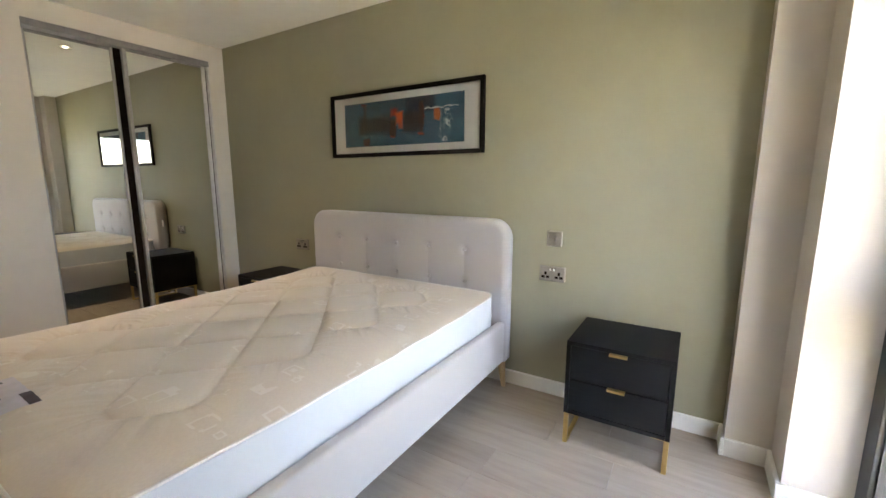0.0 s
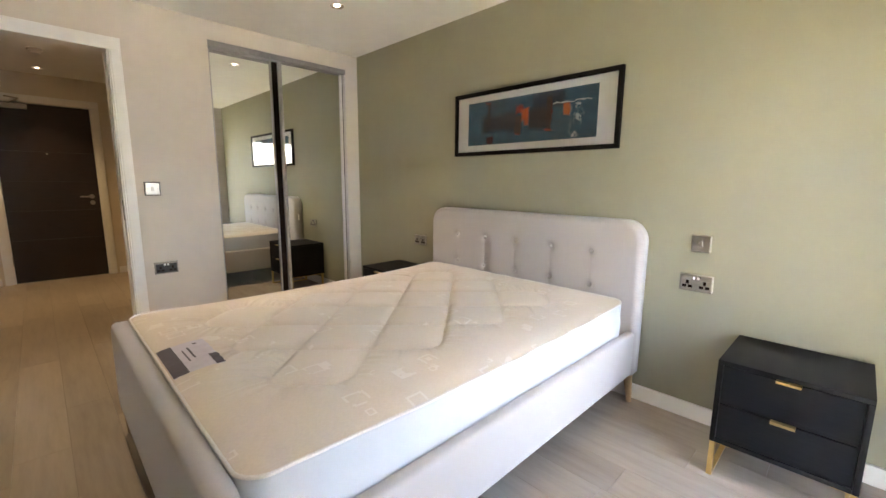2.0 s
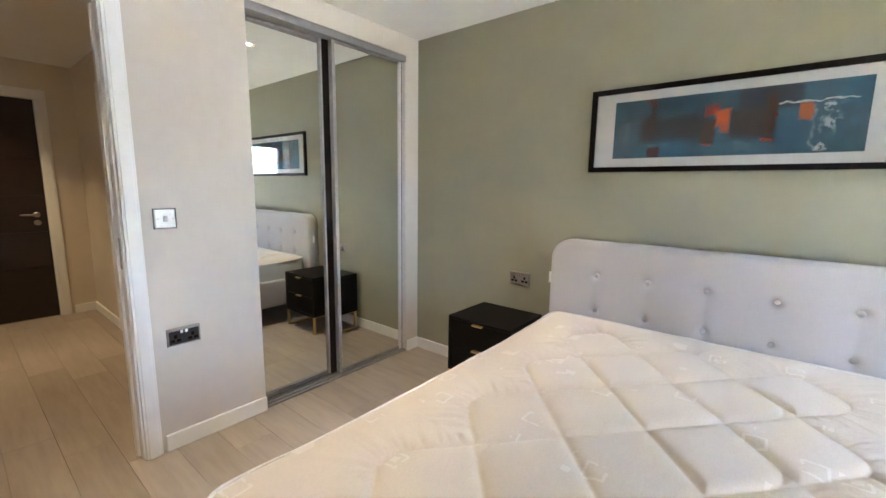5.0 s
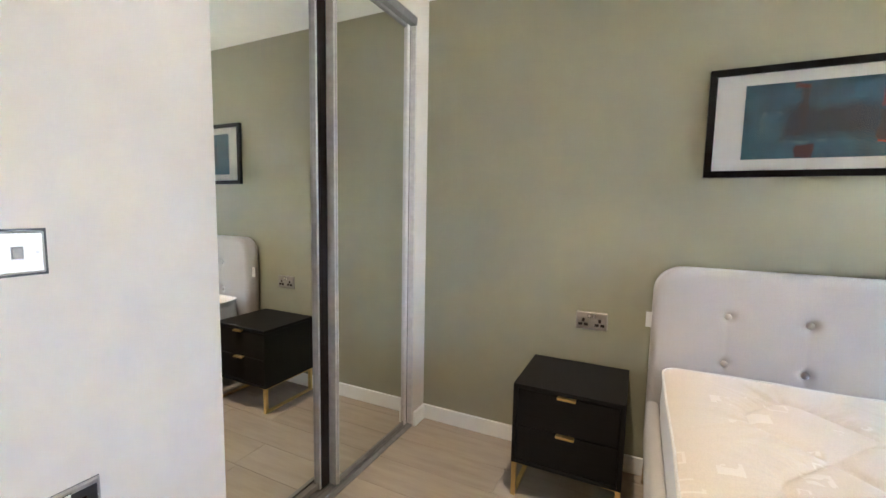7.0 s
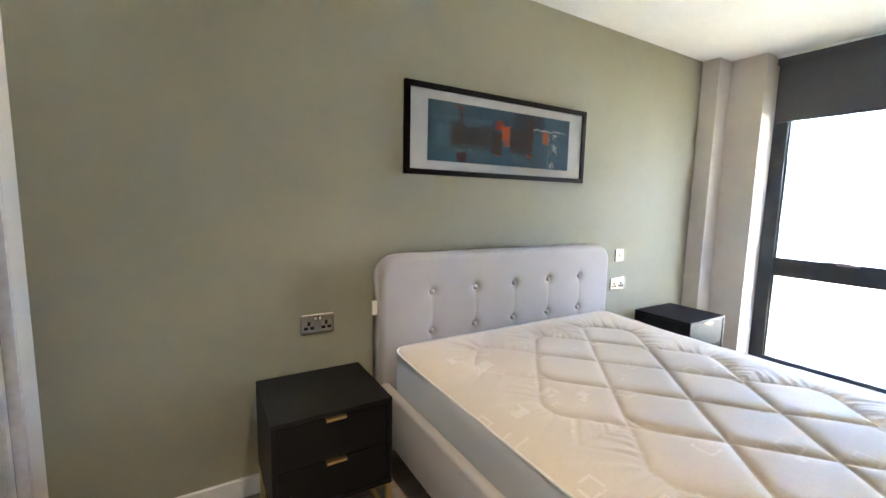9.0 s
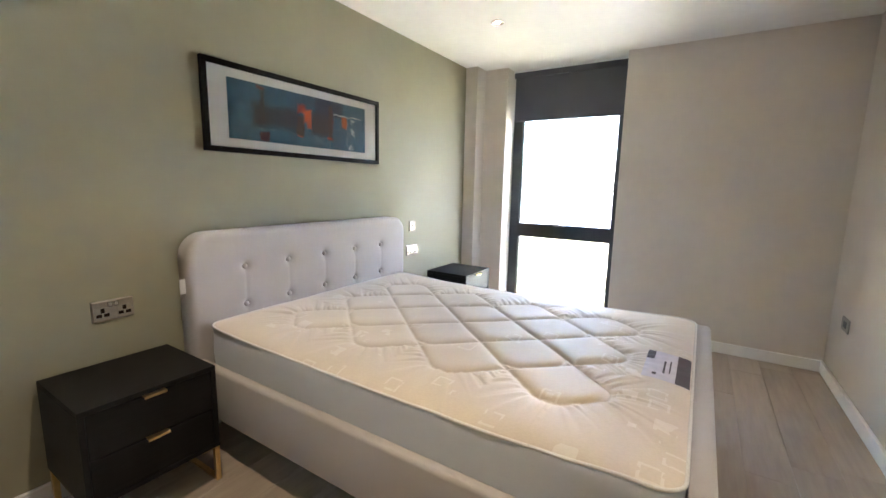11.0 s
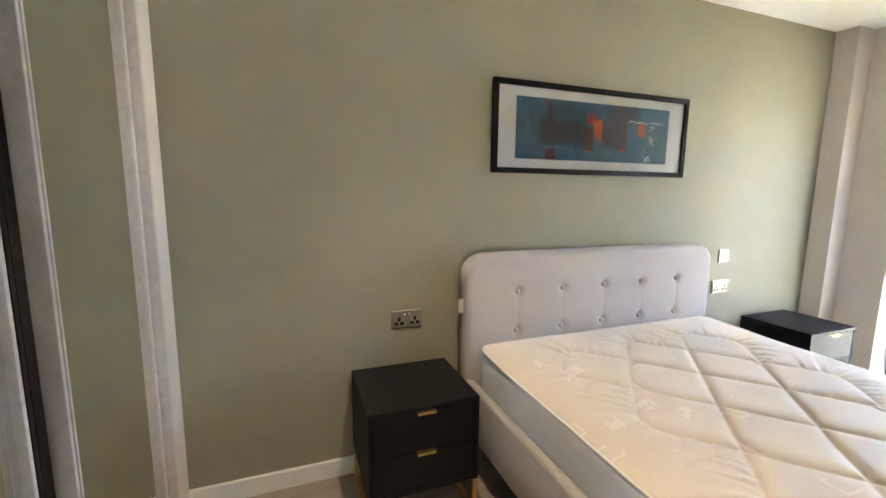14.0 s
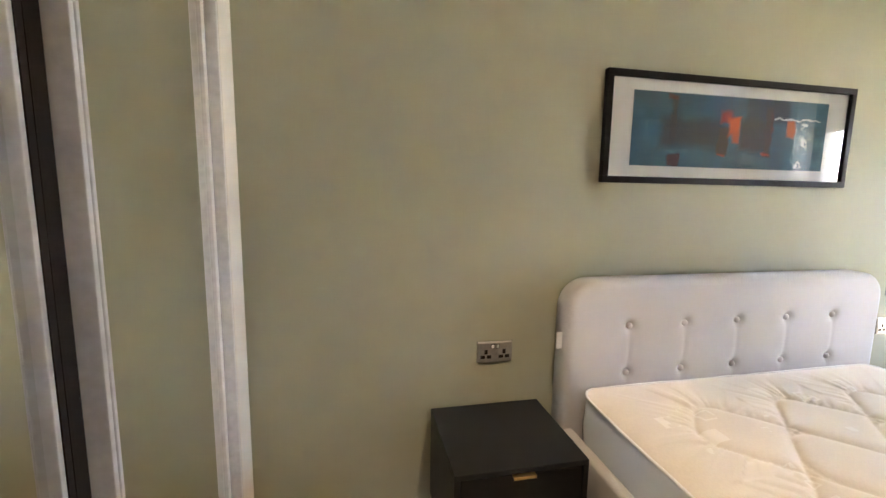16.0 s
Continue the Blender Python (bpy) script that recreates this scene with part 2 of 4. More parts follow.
def stroke(col, x, z, w, h, mask, amount, under, soft=0.012):
    """One brush stroke, centred at (x, z) on the sheet, over the colour under."""
    dx = n.math('SUBTRACT', n.math('ABSOLUTE', n.math('SUBTRACT', PX, x + 0.022)), w / 2)
    dz = n.math('SUBTRACT', n.math('ABSOLUTE', n.math('SUBTRACT', PZ, z + 0.022)), h / 2)
    dist = n.math('MAXIMUM', dx, dz)
    m = n.math('MULTIPLY', dist, -1.0 / soft)
    m = n.math('ADD', m, 0.5, True)
    m = n.math('MULTIPLY', m, n.math('MULTIPLY', mask, amount), True)
    return n.mix(m, under, col)


streak = n.ramp(n.noise(9, 6, n.coords((3.5, 1, 1)), 0.7), [(0.35, (0, 0, 0)), (0.62, (1, 1, 1))])
streak2 = n.ramp(n.noise(14, 6, n.coords((1, 1, 5), loc=(3, 1, 2)), 0.7), [(0.4, (0, 0, 0)), (0.6, (1, 1, 1))])
scrib = n.ramp(n.noise(46, 5, n.coords((1, 1, 0.8), loc=(1, 7, 3)), 0.6), [(0.5, (0, 0, 0)), (0.57, (1, 1, 1))])
one = n.math('ADD', streak, 0.75, True)
art = n.ramp(n.noise(7, 7, n.coords((1.6, 1, 2.2)), 0.68), [(0.25, (0.018, 0.075, 0.135)), (0.45, (0.034, 0.125, 0.205)), (0.62, (0.050, 0.175, 0.265)), (0.8, (0.11, 0.28, 0.37))])
art = stroke((0.020, 0.050, 0.105), -0.12, 0.105, 0.40, 0.075, streak, 0.75, art, 0.05)
art = stroke((0.016, 0.036, 0.078), 0.165, 0.100, 0.225, 0.100, one, 0.92, art, 0.02)
art = stroke((0.032, 0.028, 0.030), -0.215, -0.005, 0.29, 0.120, one, 0.85, art, 0.05)
art = stroke((0.040, 0.026, 0.022), -0.335, -0.02, 0.05, 0.10, streak2, 0.8, art, 0.03)
art = stroke((0.035, 0.024, 0.022), 0.105, -0.005, 0.16, 0.125, one, 0.93, art, 0.035)
art = stroke((0.060, 0.030, 0.022), 0.175, 0.012, 0.036, 0.21, one, 0.92, art, 0.010)
art = stroke((0.22, 0.03, 0.012), 0.190, 0.035, 0.010, 0.12, streak2, 0.9, art, 0.008)
art = stroke((0.050, 0.032, 0.026), -0.303, 0.05, 0.026, 0.17, one, 0.75, art, 0.014)
art = stroke((0.20, 0.035, 0.016), -0.312, 0.130, 0.046, 0.016, one, 0.85, art, 0.010)
art = stroke((0.085, 0.015, 0.024), -0.293, -0.118, 0.056, 0.050, one, 0.95, art, 0.008)
art = stroke((0.16, 0.27, 0.30), -0.30, -0.083, 0.14, 0.010, streak, 0.8, art, 0.006)
art = stroke((0.17, 0.30, 0.36), 0.075, -0.105, 0.07, 0.040, streak, 0.75, art, 0.02)
art = stroke((0.14, 0.24, 0.28), -0.425, -0.01, 0.010, 0.11, streak2, 0.9, art, 0.008)
art = stroke((0.16, 0.26, 0.29), -0.40, 0.030, 0.055, 0.010, streak, 0.9, art, 0.006)
art = stroke((0.070, 0.034, 0.020), -0.055, -0.035, 0.056, 0.11, one, 0.95, art, 0.012)
art = stroke((0.40, 0.040, 0.018), -0.045, 0.062, 0.055, 0.048, one, 0.95, art, 0.014)
art = stroke((0.80, 0.130, 0.014), -0.004, 0.030, 0.056, 0.075, one, 1.0, art, 0.016)
art = stroke((0.62, 0.100, 0.014), 0.008, -0.018, 0.032, 0.045, one, 0.9, art, 0.014)
art = stroke((0.55, 0.09, 0.05), -0.062, -0.090, 0.036, 0.009, one, 1.0, art, 0.005)
art = stroke((0.50, 0.07, 0.04), 0.165, -0.082, 0.050, 0.009, one, 1.0, art, 0.005)
art = stroke((0.62, 0.145, 0.018), 0.293, 0.030, 0.044, 0.072, one, 0.95, art, 0.012)
art = stroke((0.30, 0.46, 0.52), 0.366, 0.000, 0.070, 0.13, scrib, 0.75, art, 0.03)
art = stroke((0.62, 0.72, 0.76), 0.372, 0.045, 0.060, 0.036, scrib, 0.95, art, 0.015)
art = stroke((0.55, 0.66, 0.70), 0.375, -0.025, 0.050, 0.034, scrib, 0.95, art, 0.015)
art = stroke((0.66, 0.74, 0.78), 0.350, -0.118, 0.058, 0.046, scrib, 0.95, art, 0.014)
art = stroke((0.34, 0.48, 0.54), 0.318, -0.04, 0.010, 0.18, streak2, 0.8, art, 0.008)
art = stroke((0.74, 0.80, 0.82), 0.325, 0.070, 0.25, 0.007, one, 0.95, art, 0.004)
art = n.mix(0.35, art, n.ramp(n.noise(30, 7, n.coords((2.2, 1, 1)), 0.72), [(0.3, (0.4, 0.4, 0.43)), (0.5, (0.95, 0.95, 0.95)), (0.72, (1.0, 1.0, 1.0))]), 'MULTIPLY')
n.base(art)
ART = n.bump(streak, 0.2, 0.001).m

n = Nodes("grassland", 0.95)
far = n.noise(0.012, 5)
mid = n.noise(0.09, 5)
c = n.ramp(far, [(0.35, (0.085, 0.09, 0.04)), (0.5, (0.13, 0.125, 0.06)), (0.62, (0.23, 0.205, 0.13))])
c = n.mix(0.4, c, n.ramp(mid, [(0.35, (0.09, 0.10, 0.035)), (0.7, (0.31, 0.28, 0.17))]))
GRASS = n.base(c).m
n = Nodes("pale_gravel_yard", 0.95)
c = n.ramp(n.noise(0.16, 6, None, 0.65), [(0.36, (0.13, 0.14, 0.09)), (0.5, (0.38, 0.37, 0.34)), (0.66, (0.56, 0.55, 0.52))])
GRAVEL = n.base(c).m
PATHWAY = plain("pale_tarmac_path", (0.34, 0.33, 0.31), 0.95, scale=0.6)
WATER = plain("pale_tidal_water", (0.22, 0.24, 0.26), 0.45, scale=0.02)

# ---- mesh helpers ----


def part(name, bm, material, parent=None, label="", smooth=False):
    """Links a bmesh as ONE mesh object under a thing or a part."""
    me = bpy.data.meshes.new(name)
    bmesh.ops.recalc_face_normals(bm, faces=bm.faces)
    if smooth:
        for f in bm.faces:
            f.smooth = True
    bm.to_mesh(me)
    bm.free()
    me.materials.append(material)
    ob = new(name, me)
    if parent:
        ob.parent = parent
    if label:
        ob["label"] = label
    return ob


def thing(name, m, label, category, group=""):
    e = new(name)
    e.empty_display_size = 0.1
    e.matrix_world = m
    return tagged(e, label, category, group)


def add_box(bm, lo, hi, bevel=0.0, seg=2):
    r = bmesh.ops.create_cube(bm, size=1.0)
    vs = r["verts"]
    for q in vs:
        q.co = Vector([lo[k] + (q.co[k] + 0.5) * (hi[k] - lo[k]) for k in range(3)])
    if bevel:
        es = {e for q in vs for e in q.link_edges}
        bmesh.ops.bevel(bm, geom=list(es), offset=bevel, segments=seg, profile=0.5, affect='EDGES')
    return bm


def box(lo, hi, bevel=0.0, seg=2):
    return add_box(bmesh.new(), lo, hi, bevel, seg)


def boxes(*pairs):
    bm = bmesh.new()
    for lo, hi in pairs:
        add_box(bm, lo, hi)
    return bm


def add_rod(bm, a, b, r0, r1=None, n=20):
    a, b = Vector(a), Vector(b)
    m = Matrix.Translation((a + b) / 2) @ (b - a).to_track_quat('Z', 'Y').to_matrix().to_4x4()
    bmesh.ops.create_cone(bm, cap_ends=True, segments=n, radius1=r0, radius2=r0 if r1 is None else r1, depth=(b - a).length, matrix=m)
    return bm


def rod(a, b, r0, r1=None, n=20, bevel=0.0):
    bm = add_rod(bmesh.new(), a, b, r0, r1, n)
    if bevel:
        es = [e for e in bm.edges if len(e.link_faces) == 2 and any(len(f.verts) > 4 for f in e.link_faces)]
        bmesh.ops.bevel(bm, geom=es, offset=bevel, segments=2, profile=0.5, affect='EDGES')
    return bm


def tube(points, r, n=8, closed=True):
    """A round tube along points."""
    bm = bmesh.new()
    rings, k = [], len(points)
    for i, p in enumerate(points):
        p = Vector(p)
        a = Vector(points[(i - 1) % k]) if closed or i else p
        b = Vector(points[(i + 1) % k]) if closed or i < k - 1 else p
        t = (b - a).normalized()
        u = t.cross(Vector((0, 0, 1)))
        u = u.normalized() if u.length > 1e-4 else Vector((1, 0, 0))
        w = t.cross(u)
        rings.append([bm.verts.new(p + r * (math.cos(2 * math.pi * j / n) * u + math.sin(2 * math.pi * j / n) * w)) for j in range(n)])
    for i in range(k if closed else k - 1):
        A, B = rings[i], rings[(i + 1) % k]
        for j in range(n):
            bm.faces.new((A[j], A[(j + 1) % n], B[(j + 1) % n], B[j]))
    return bm


def round_rect(x0, x1, y0, y1, r, z, n=8):
    pts = []
    for cx, cy, a0 in ((x1 - r, y1 - r, 0), (x0 + r, y1 - r, 90), (x0 + r, y0 + r, 180), (x1 - r, y0 + r, 270)):
        for i in range(n + 1):
            a = radians(a0 + 90 * i / n)
            pts.append((cx + r * math.cos(a), cy + r * math.sin(a), z))
    return pts


def structure(name, bm, material, label=""):
    return tagged(part(name, bm, material), label, "", "", "structure")


# ---- the room and the hall ----
H = 2.385                      # ceiling
XW, XE, YN, YS = -3.288, 0.77, 2.0, -0.89
HX, HN, HS = -6.47, 0.53, -0.83  # hall: far wall, north and south walls
DL, DR, DH = -0.745, 0.115, 2.07  # doorway in the west wall
WL, WR, WH = 0.70, 1.872, 2.25    # wardrobe opening
OL, OR, OB = 0.577, 1.64, 0.05   # window opening

structure("wall_north", box((XW - 0.12, YN, -0.1), (1.04, YN + 0.25, H)), SAGE, "sage green painted feature wall behind the bed")
structure("wall_west", boxes(
    ((XW - 0.12, YS - 0.2, 0), (XW, DL, H)), ((XW - 0.12, DL, DH), (XW, DR, H)), ((XW - 0.12, DR, 0), (XW, WL, H)),
    ((XW - 0.12, WL, WH), (XW, WR, H)), ((XW - 0.12, WR, 0), (XW, YN, H))), GREIGE, "warm grey painted wall with doorway and wardrobe recess")
structure("wall_south", box((XW, YS - 0.25, -0.1), (1.04, YS, H)), GREIGE, "plain warm grey painted wall")
structure("wall_east", boxes(
    ((XE, YS, -0.1), (1.04, OL, H)), ((XE, OR, -0.1), (1.04, YN, H)), ((XE, OL, -0.1), (1.04, OR, -0.006))), GREIGE,
    "warm grey painted wall with tall window opening")
structure("corner_boxing", box((0.60, 1.875, 0), (XE, YN, H)), GREIGE, "boxed-in pipe casing painted warm grey")
structure("wall_closet", boxes(
    ((-4.1, WL - 0.12, 0), (XW - 0.12, WL, H)), ((-4.1, YN, 0), (XW - 0.12, YN + 0.12, H)), ((-4.2, WL - 0.12, 0), (-4.1, YN + 0.12, H))), GREIGE)
structure("wall_hall_north", boxes(
    ((HX, HN, 0), (-5.50, HN + 0.05, H)), ((-5.50, HN, 2.07), (-4.64, HN + 0.05, H)), ((-4.64, HN, 0), (XW - 0.12, HN + 0.05, H)),
    ((-5.6, HN + 0.06, 0), (-4.5, HN + 0.10, H))), HALL, "cream painted hall wall with a door")
structure("wall_hall_south", boxes(
    ((HX, HS - 0.12, 0), (-6.17, HS, H)), ((-6.17, HS - 0.12, 2.07), (-5.31, HS, H)), ((-5.31, HS - 0.12, 0), (XW - 0.12, HS, H)),
    ((-6.3, HS - 0.2, 0), (-5.2, HS - 0.14, H))), HALL, "cream painted hall wall with a door")
structure("wall_hall_end", boxes(
    ((HX - 0.15, HS - 0.12, 0), (HX, -0.63, H)), ((HX - 0.15, -0.63, 2.085), (HX, 0.27, H)), ((HX - 0.15, 0.27, 0), (HX, HN + 0.05, H)),
    ((HX - 0.25, -0.8, 0), (HX - 0.16, 0.5, H))), HALL, "cream painted hall end wall round the entrance")
structure("ceiling", box((-6.8, YS - 0.25, H), (1.26, YN + 0.25, H + 0.3)), WHITE_CEIL, "flat white painted ceiling")

# skirting boards
SK, ST = 0.085, 0.018


def skirting(lo, hi):
    bm = box((lo[0], lo[1], 0), (hi[0], hi[1], SK), 0.004, 2)
    tagged(part("baseboard", bm, GLOSS_WHITE), "white painted skirting board along the wall", "skirting", "", "structure")


for lo, hi in (((XW, YN - ST), (0.60, YN)), ((0.60 - ST, 1.875 - ST), (0.60, YN - ST)), ((0.60, 1.875 - ST), (XE - ST, 1.875)),
               ((XE - ST, OR), (XE, 1.875)), ((XE - ST, OR - ST), (0.965, OR)), ((XE - ST, YS + ST), (XE, OL)), ((XE, OL), (0.965, OL + ST)),
               ((-3.29, YS), (XE, YS + ST)), ((XW, 0.188), (XW + ST, WL)), ((XW, WR), (XW + ST, YN - ST)),
               ((HX, HN - ST), (-5.58, HN)), ((-4.56, HN - ST), (XW - 0.12, HN)), ((HX, -0.83), (HX + ST, -0.71)), ((HX, 0.35), (HX + ST, HN - ST)),
               ((-5.23, HS), (XW - 0.12, HS + ST)), ((HX, HS), (-6.25, HS + ST))):
    skirting(lo, hi)


# door linings and architraves
def door_set(name, label, m, width, height, wall, lining=0.03):
    """A lining and architrave round an opening of local x 0..width, in a wall from y 0 (front) to y wall."""
    e = tagged(thing(name, m, label, "door frame"), "", "", "", "structure")
    part("lining_side", box((0, 0, 0), (lining, wall, height - lining), 0.002), GLOSS_WHITE, e)
    part("lining_side", box((width - lining, 0, 0), (width, wall, height - lining), 0.002), GLOSS_WHITE, e)
    part("lining_head", box((0, 0, height - lining), (width, wall, height), 0.002), GLOSS_WHITE, e)
    part("door_stop", box((lining, wall * 0.45, 0), (lining + 0.012, wall * 0.45 + 0.03, height - lining - 0.012), 0.002), GLOSS_WHITE, e)
    part("door_stop", box((width - lining - 0.012, wall * 0.45, 0), (width - lining, wall * 0.45 + 0.03, height - lining - 0.012), 0.002), GLOSS_WHITE, e)
    a, t = 0.068, 0.016
    for x0, x1 in ((0.012 - a, 0.012), (width - 0.012, width - 0.012 + a)):
        bm = box((x0, -t, 0), (x1, -0.0005, height - 0.012), 0.003)
        add_box(bm, (x0 + 0.012, -t - 0.004, 0), (x1 - 0.012, -t + 0.001, height - 0.024), 0.002)
        part("architrave", bm, GLOSS_WHITE, e)
    bm = box((0.012 - a, -t, height - 0.012), (width - 0.012 + a, -0.0005, height - 0.012 + a), 0.003)
    add_box(bm, (0.024 - a, -t - 0.004, height - 0.024), (width - 0.024 + a, -t + 0.001, height - 0.024 + a), 0.002)
    part("architrave", bm, GLOSS_WHITE, e)
    return e


def lever(parent, m, side=1):
    """A lever handle on a round rose, facing local -y; side: the way the lever points along x."""
    bm = add_rod(bmesh.new(), (0, 0, 0), (0, -0.008, 0), 0.026)
    add_rod(bm, (0, -0.006, 0), (0, -0.045, 0), 0.009)
    bmesh.ops.create_uvsphere(bm, u_segments=12, v_segments=8, radius=0.0098, matrix=Matrix.Translation((0, -0.045, 0)))
    add_rod(bm, (0, -0.045, 0), (0.115 * side, -0.047, 0), 0.0095, 0.008)
    ob = part("handle", bm, NICKEL, parent, "brushed steel lever handle", True)
    ob.matrix_local = m
    return ob


frame_m = pose(XW, DL, 0, 0, 0, 90)
door_set("door_frame", "white painted lining and architrave of the bedroom doorway", frame_m, DR - DL, DH, 0.12, 0.020)
part("strike_plate", box((DR - DL - 0.0225, 0.02, 0.93), (DR - DL - 0.0195, 0.045, 1.07), 0.001), NICKEL, bpy.data.objects["door_frame"], "brushed steel strike plate")

# bedroom door, standing open into the room
bd = thing("door_1", pose(XW + 0.012, DL + 0.026, 0, 0, 0, 6.0), "white flush bedroom door standing open into the room", "door")
bd["kind"] = "structure"
part("leaf", box((0.0, -0.022, 0.006), (0.79, 0.022, 2.035), 0.002), GLOSS_WHITE, bd)
lever(bd, pose(0.762, 0.022, 1.0, 0, 0, 180), 1)
lever(bd, pose(0.762, -0.022, 1.0), -1)
for z in (0.25, 1.05, 1.8):
    part("hinge", rod((-0.004, 0.022, z), (-0.004, 0.022, z + 0.1), 0.006, n=10), NICKEL, bd)

# hall doors
for nm, mm in (("door_2", pose(-6.17, HS, 0, 0, 0, 180) @ pose(-0.86, 0, 0)), ("door_3", pose(-5.50, HN, 0))):
    e = door_set("door_frame", "white painted lining and architrave of a hall door", mm, 0.86, 2.07, 0.05)
    dd = thing(nm, mm, "closed white flush door off the hall", "door")
    dd["kind"] = "structure"
    part("leaf", box((0.033, 0.008, 0.006), (0.827, 0.045, 2.036), 0.002), GLOSS_WHITE, dd)
    lever(dd, pose(0.76 if nm == "door_3" else 0.10, 0.008, 1.0), -1 if nm == "door_3" else 1)
    for z in (0.25, 1.8):
        x = 0.033 if nm == "door_3" else 0.827
        part("hinge", rod((x, 0.004, z), (x, 0.004, z + 0.1), 0.006, n=10), NICKEL, dd)

# entrance door, dark veneer with grooves
em = pose(HX, -0.63, 0, 0, 0, 90)
door_set("door_frame", "cream painted lining and architrave of the entrance", em, 0.90, 2.085, 0.15)
ed = thing("door_4", em, "closed dark walnut entrance door with horizontal grooves", "door")
ed["kind"] = "structure"
zs = [0.008, 0.50, 0.84, 1.18, 1.52, 2.052]
for z0, z1 in zip(zs, zs[1:]):
    part("panel", box((0.033, 0.010, z0 + 0.002), (0.867, 0.055, z1 - 0.002), 0.0015), WALNUT, ed)
part("core", box((0.034, 0.016, 0.01), (0.866, 0.05, 2.05)), BLACK_PLASTIC, ed)
lever(ed, pose(0.795, 0.010, 1.0), -1)
part("lock_rose", rod((0.795, 0.011, 0.925), (0.795, 0.0, 0.925), 0.026, bevel=0.002), NICKEL, ed, "round steel lock escutcheon")
part("peephole", rod((0.44, 0.011, 1.50), (0.44, 0.004, 1.50), 0.009), NICKEL, ed)
part("door_closer", box((0.10, -0.035, 1.985), (0.33, 0.010, 2.04), 0.004), ALU, ed, "grey metal overhead door closer")
part("closer_arm", add_rod(add_rod(bmesh.new(), (0.2, -0.02, 2.045), (0.27, -0.05, 2.09), 0.008), (0.27, -0.05, 2.09), (0.16, -0.02, 2.11), 0.008), NICKEL, ed)
for z in (0.22, 1.02, 1.78):
    part("hinge", rod((0.030, 0.006, z), (0.030, 0.006, z + 0.1), 0.007, n=10), NICKEL, ed)

# ---- window, blind, outside wall ----
win = thing("window_1", pose(0, 0, 0), "tall anthracite framed window with a low transom", "window")
win["kind"] = "structure"
F0, F1 = 0.975, 1.04
FW = 0.062
part("window_frame", box((F0, OL, OB), (F1, OL + FW, H - 0.002), 0.003), ANTHRACITE, win)
FL = 0.094
part("window_frame", box((F0, OR - FL, OB), (F1, OR, H - 0.002), 0.003), ANTHRACITE, win)
part("window_frame", box((F0, OL + FW, OB), (F1, OR - FL, OB + 0.075), 0.003), ANTHRACITE, win)
part("window_frame", box((F0, OL + FW, H - 0.08), (F1, OR - FL, H - 0.002), 0.003), ANTHRACITE, win)
part("transom", box((F0 - 0.004, OL + FW, 0.762), (F1, OR - FL, 0.902), 0.004), ANTHRACITE, win)
for z0, z1 in ((OB + 0.075, 0.762), (0.902, H - 0.08)):
    bm = bmesh.new()
    for lo, hi in (((F0 + 0.015, OL + FW, z0), (F1 - 0.01, OL + FW + 0.012, z1)), ((F0 + 0.015, OR - FL - 0.012, z0), (F1 - 0.01, OR - FL, z1))):
        add_box(bm, lo, hi)
    part("glazing_bead", bm, ANTHRACITE, win)
    p = part("pane", box((1.005, OL + FW + 0.002, z0), (1.011, OR - FL - 0.002, z1)), GLASS, win, "clear glass pane")
    p.visible_shadow = False
bm = box((F0 - 0.016, 1.06, 0.888), (F0 - 0.003, 1.18, 0.902), 0.003)
add_box(bm, (F0 - 0.03, 1.10, 0.902), (F0 - 0.012, 1.22, 0.912), 0.003)
part("window_handle", bm, ALU, win, "brushed aluminium window handle")
part("window_sill", box((XE + 0.02, OL + 0.02, 0.0), (F0 + 0.01, OR - 0.02, OB), 0.003), GLOSS_WHITE, win)

bl = thing("roller_blind", pose(0.945, 0, 0), "charcoal roller blind pulled part way down the window", "blind")
part("fabric", box((-0.002, 0.598, 1.915), (0.002, 1.624, 2.335)), BLIND, bl)
part("roller", rod((0.012, 0.60, 2.335), (0.012, 1.622, 2.335), 0.024), BLIND, bl)
part("fascia", box((-0.026, 0.585, 2.315), (-0.020, 1.632, 2.366), 0.002), BLIND, bl)
part("bottom_bar", rod((0, 0.598, 1.912), (0, 1.624, 1.912), 0.009, n=12), BLIND, bl)
part("headrail", box((-0.030, 0.580, 2.366), (0.035, 1.637, 2.383), 0.002), WHITE_PLASTIC, bl, "white head rail under the ceiling")

structure("wall_outer_leaf", boxes(
    ((1.05, -3.0, -18.2), (1.245, OL - 0.02, 5.5)), ((1.05, 1.612, -18.2), (1.245, 5.0, 5.5)),
    ((1.05, OL - 0.02, -18.2), (1.245, 1.612, -0.02)), ((1.05, OL - 0.02, H + 0.02), (1.245, 1.612, 5.5))), MORTAR, "mortar and brick outer wall leaf")

# ---- ground and distance, seen from several storeys up ----
GZ = -18.0
bm = bmesh.new()
bmesh.ops.create_grid(bm, x_segments=40, y_segments=40, size=3000)
g = part("ground", bm, GRASS)
g.location = (0, 0, GZ)
tagged(g, "open grassland far below the window", "", "", "structure")


def strip(name, pts, width, z, material, label):
    bm = bmesh.new()
    L = []
    for i, (x, y) in enumerate(pts):
        a = Vector(pts[max(0, i - 1)])
        b = Vector(pts[min(len(pts) - 1, i + 1)])
        t = (b - a).normalized()
        nrm = Vector((-t.y, t.x)) * width / 2
        L.append((bm.verts.new((x + nrm.x, y + nrm.y, z)), bm.verts.new((x - nrm.x, y - nrm.y, z))))
    for (a, b), (c2, d2) in zip(L, L[1:]):
        bm.faces.new((a, b, d2, c2))
    structure(name, bm, material, label)


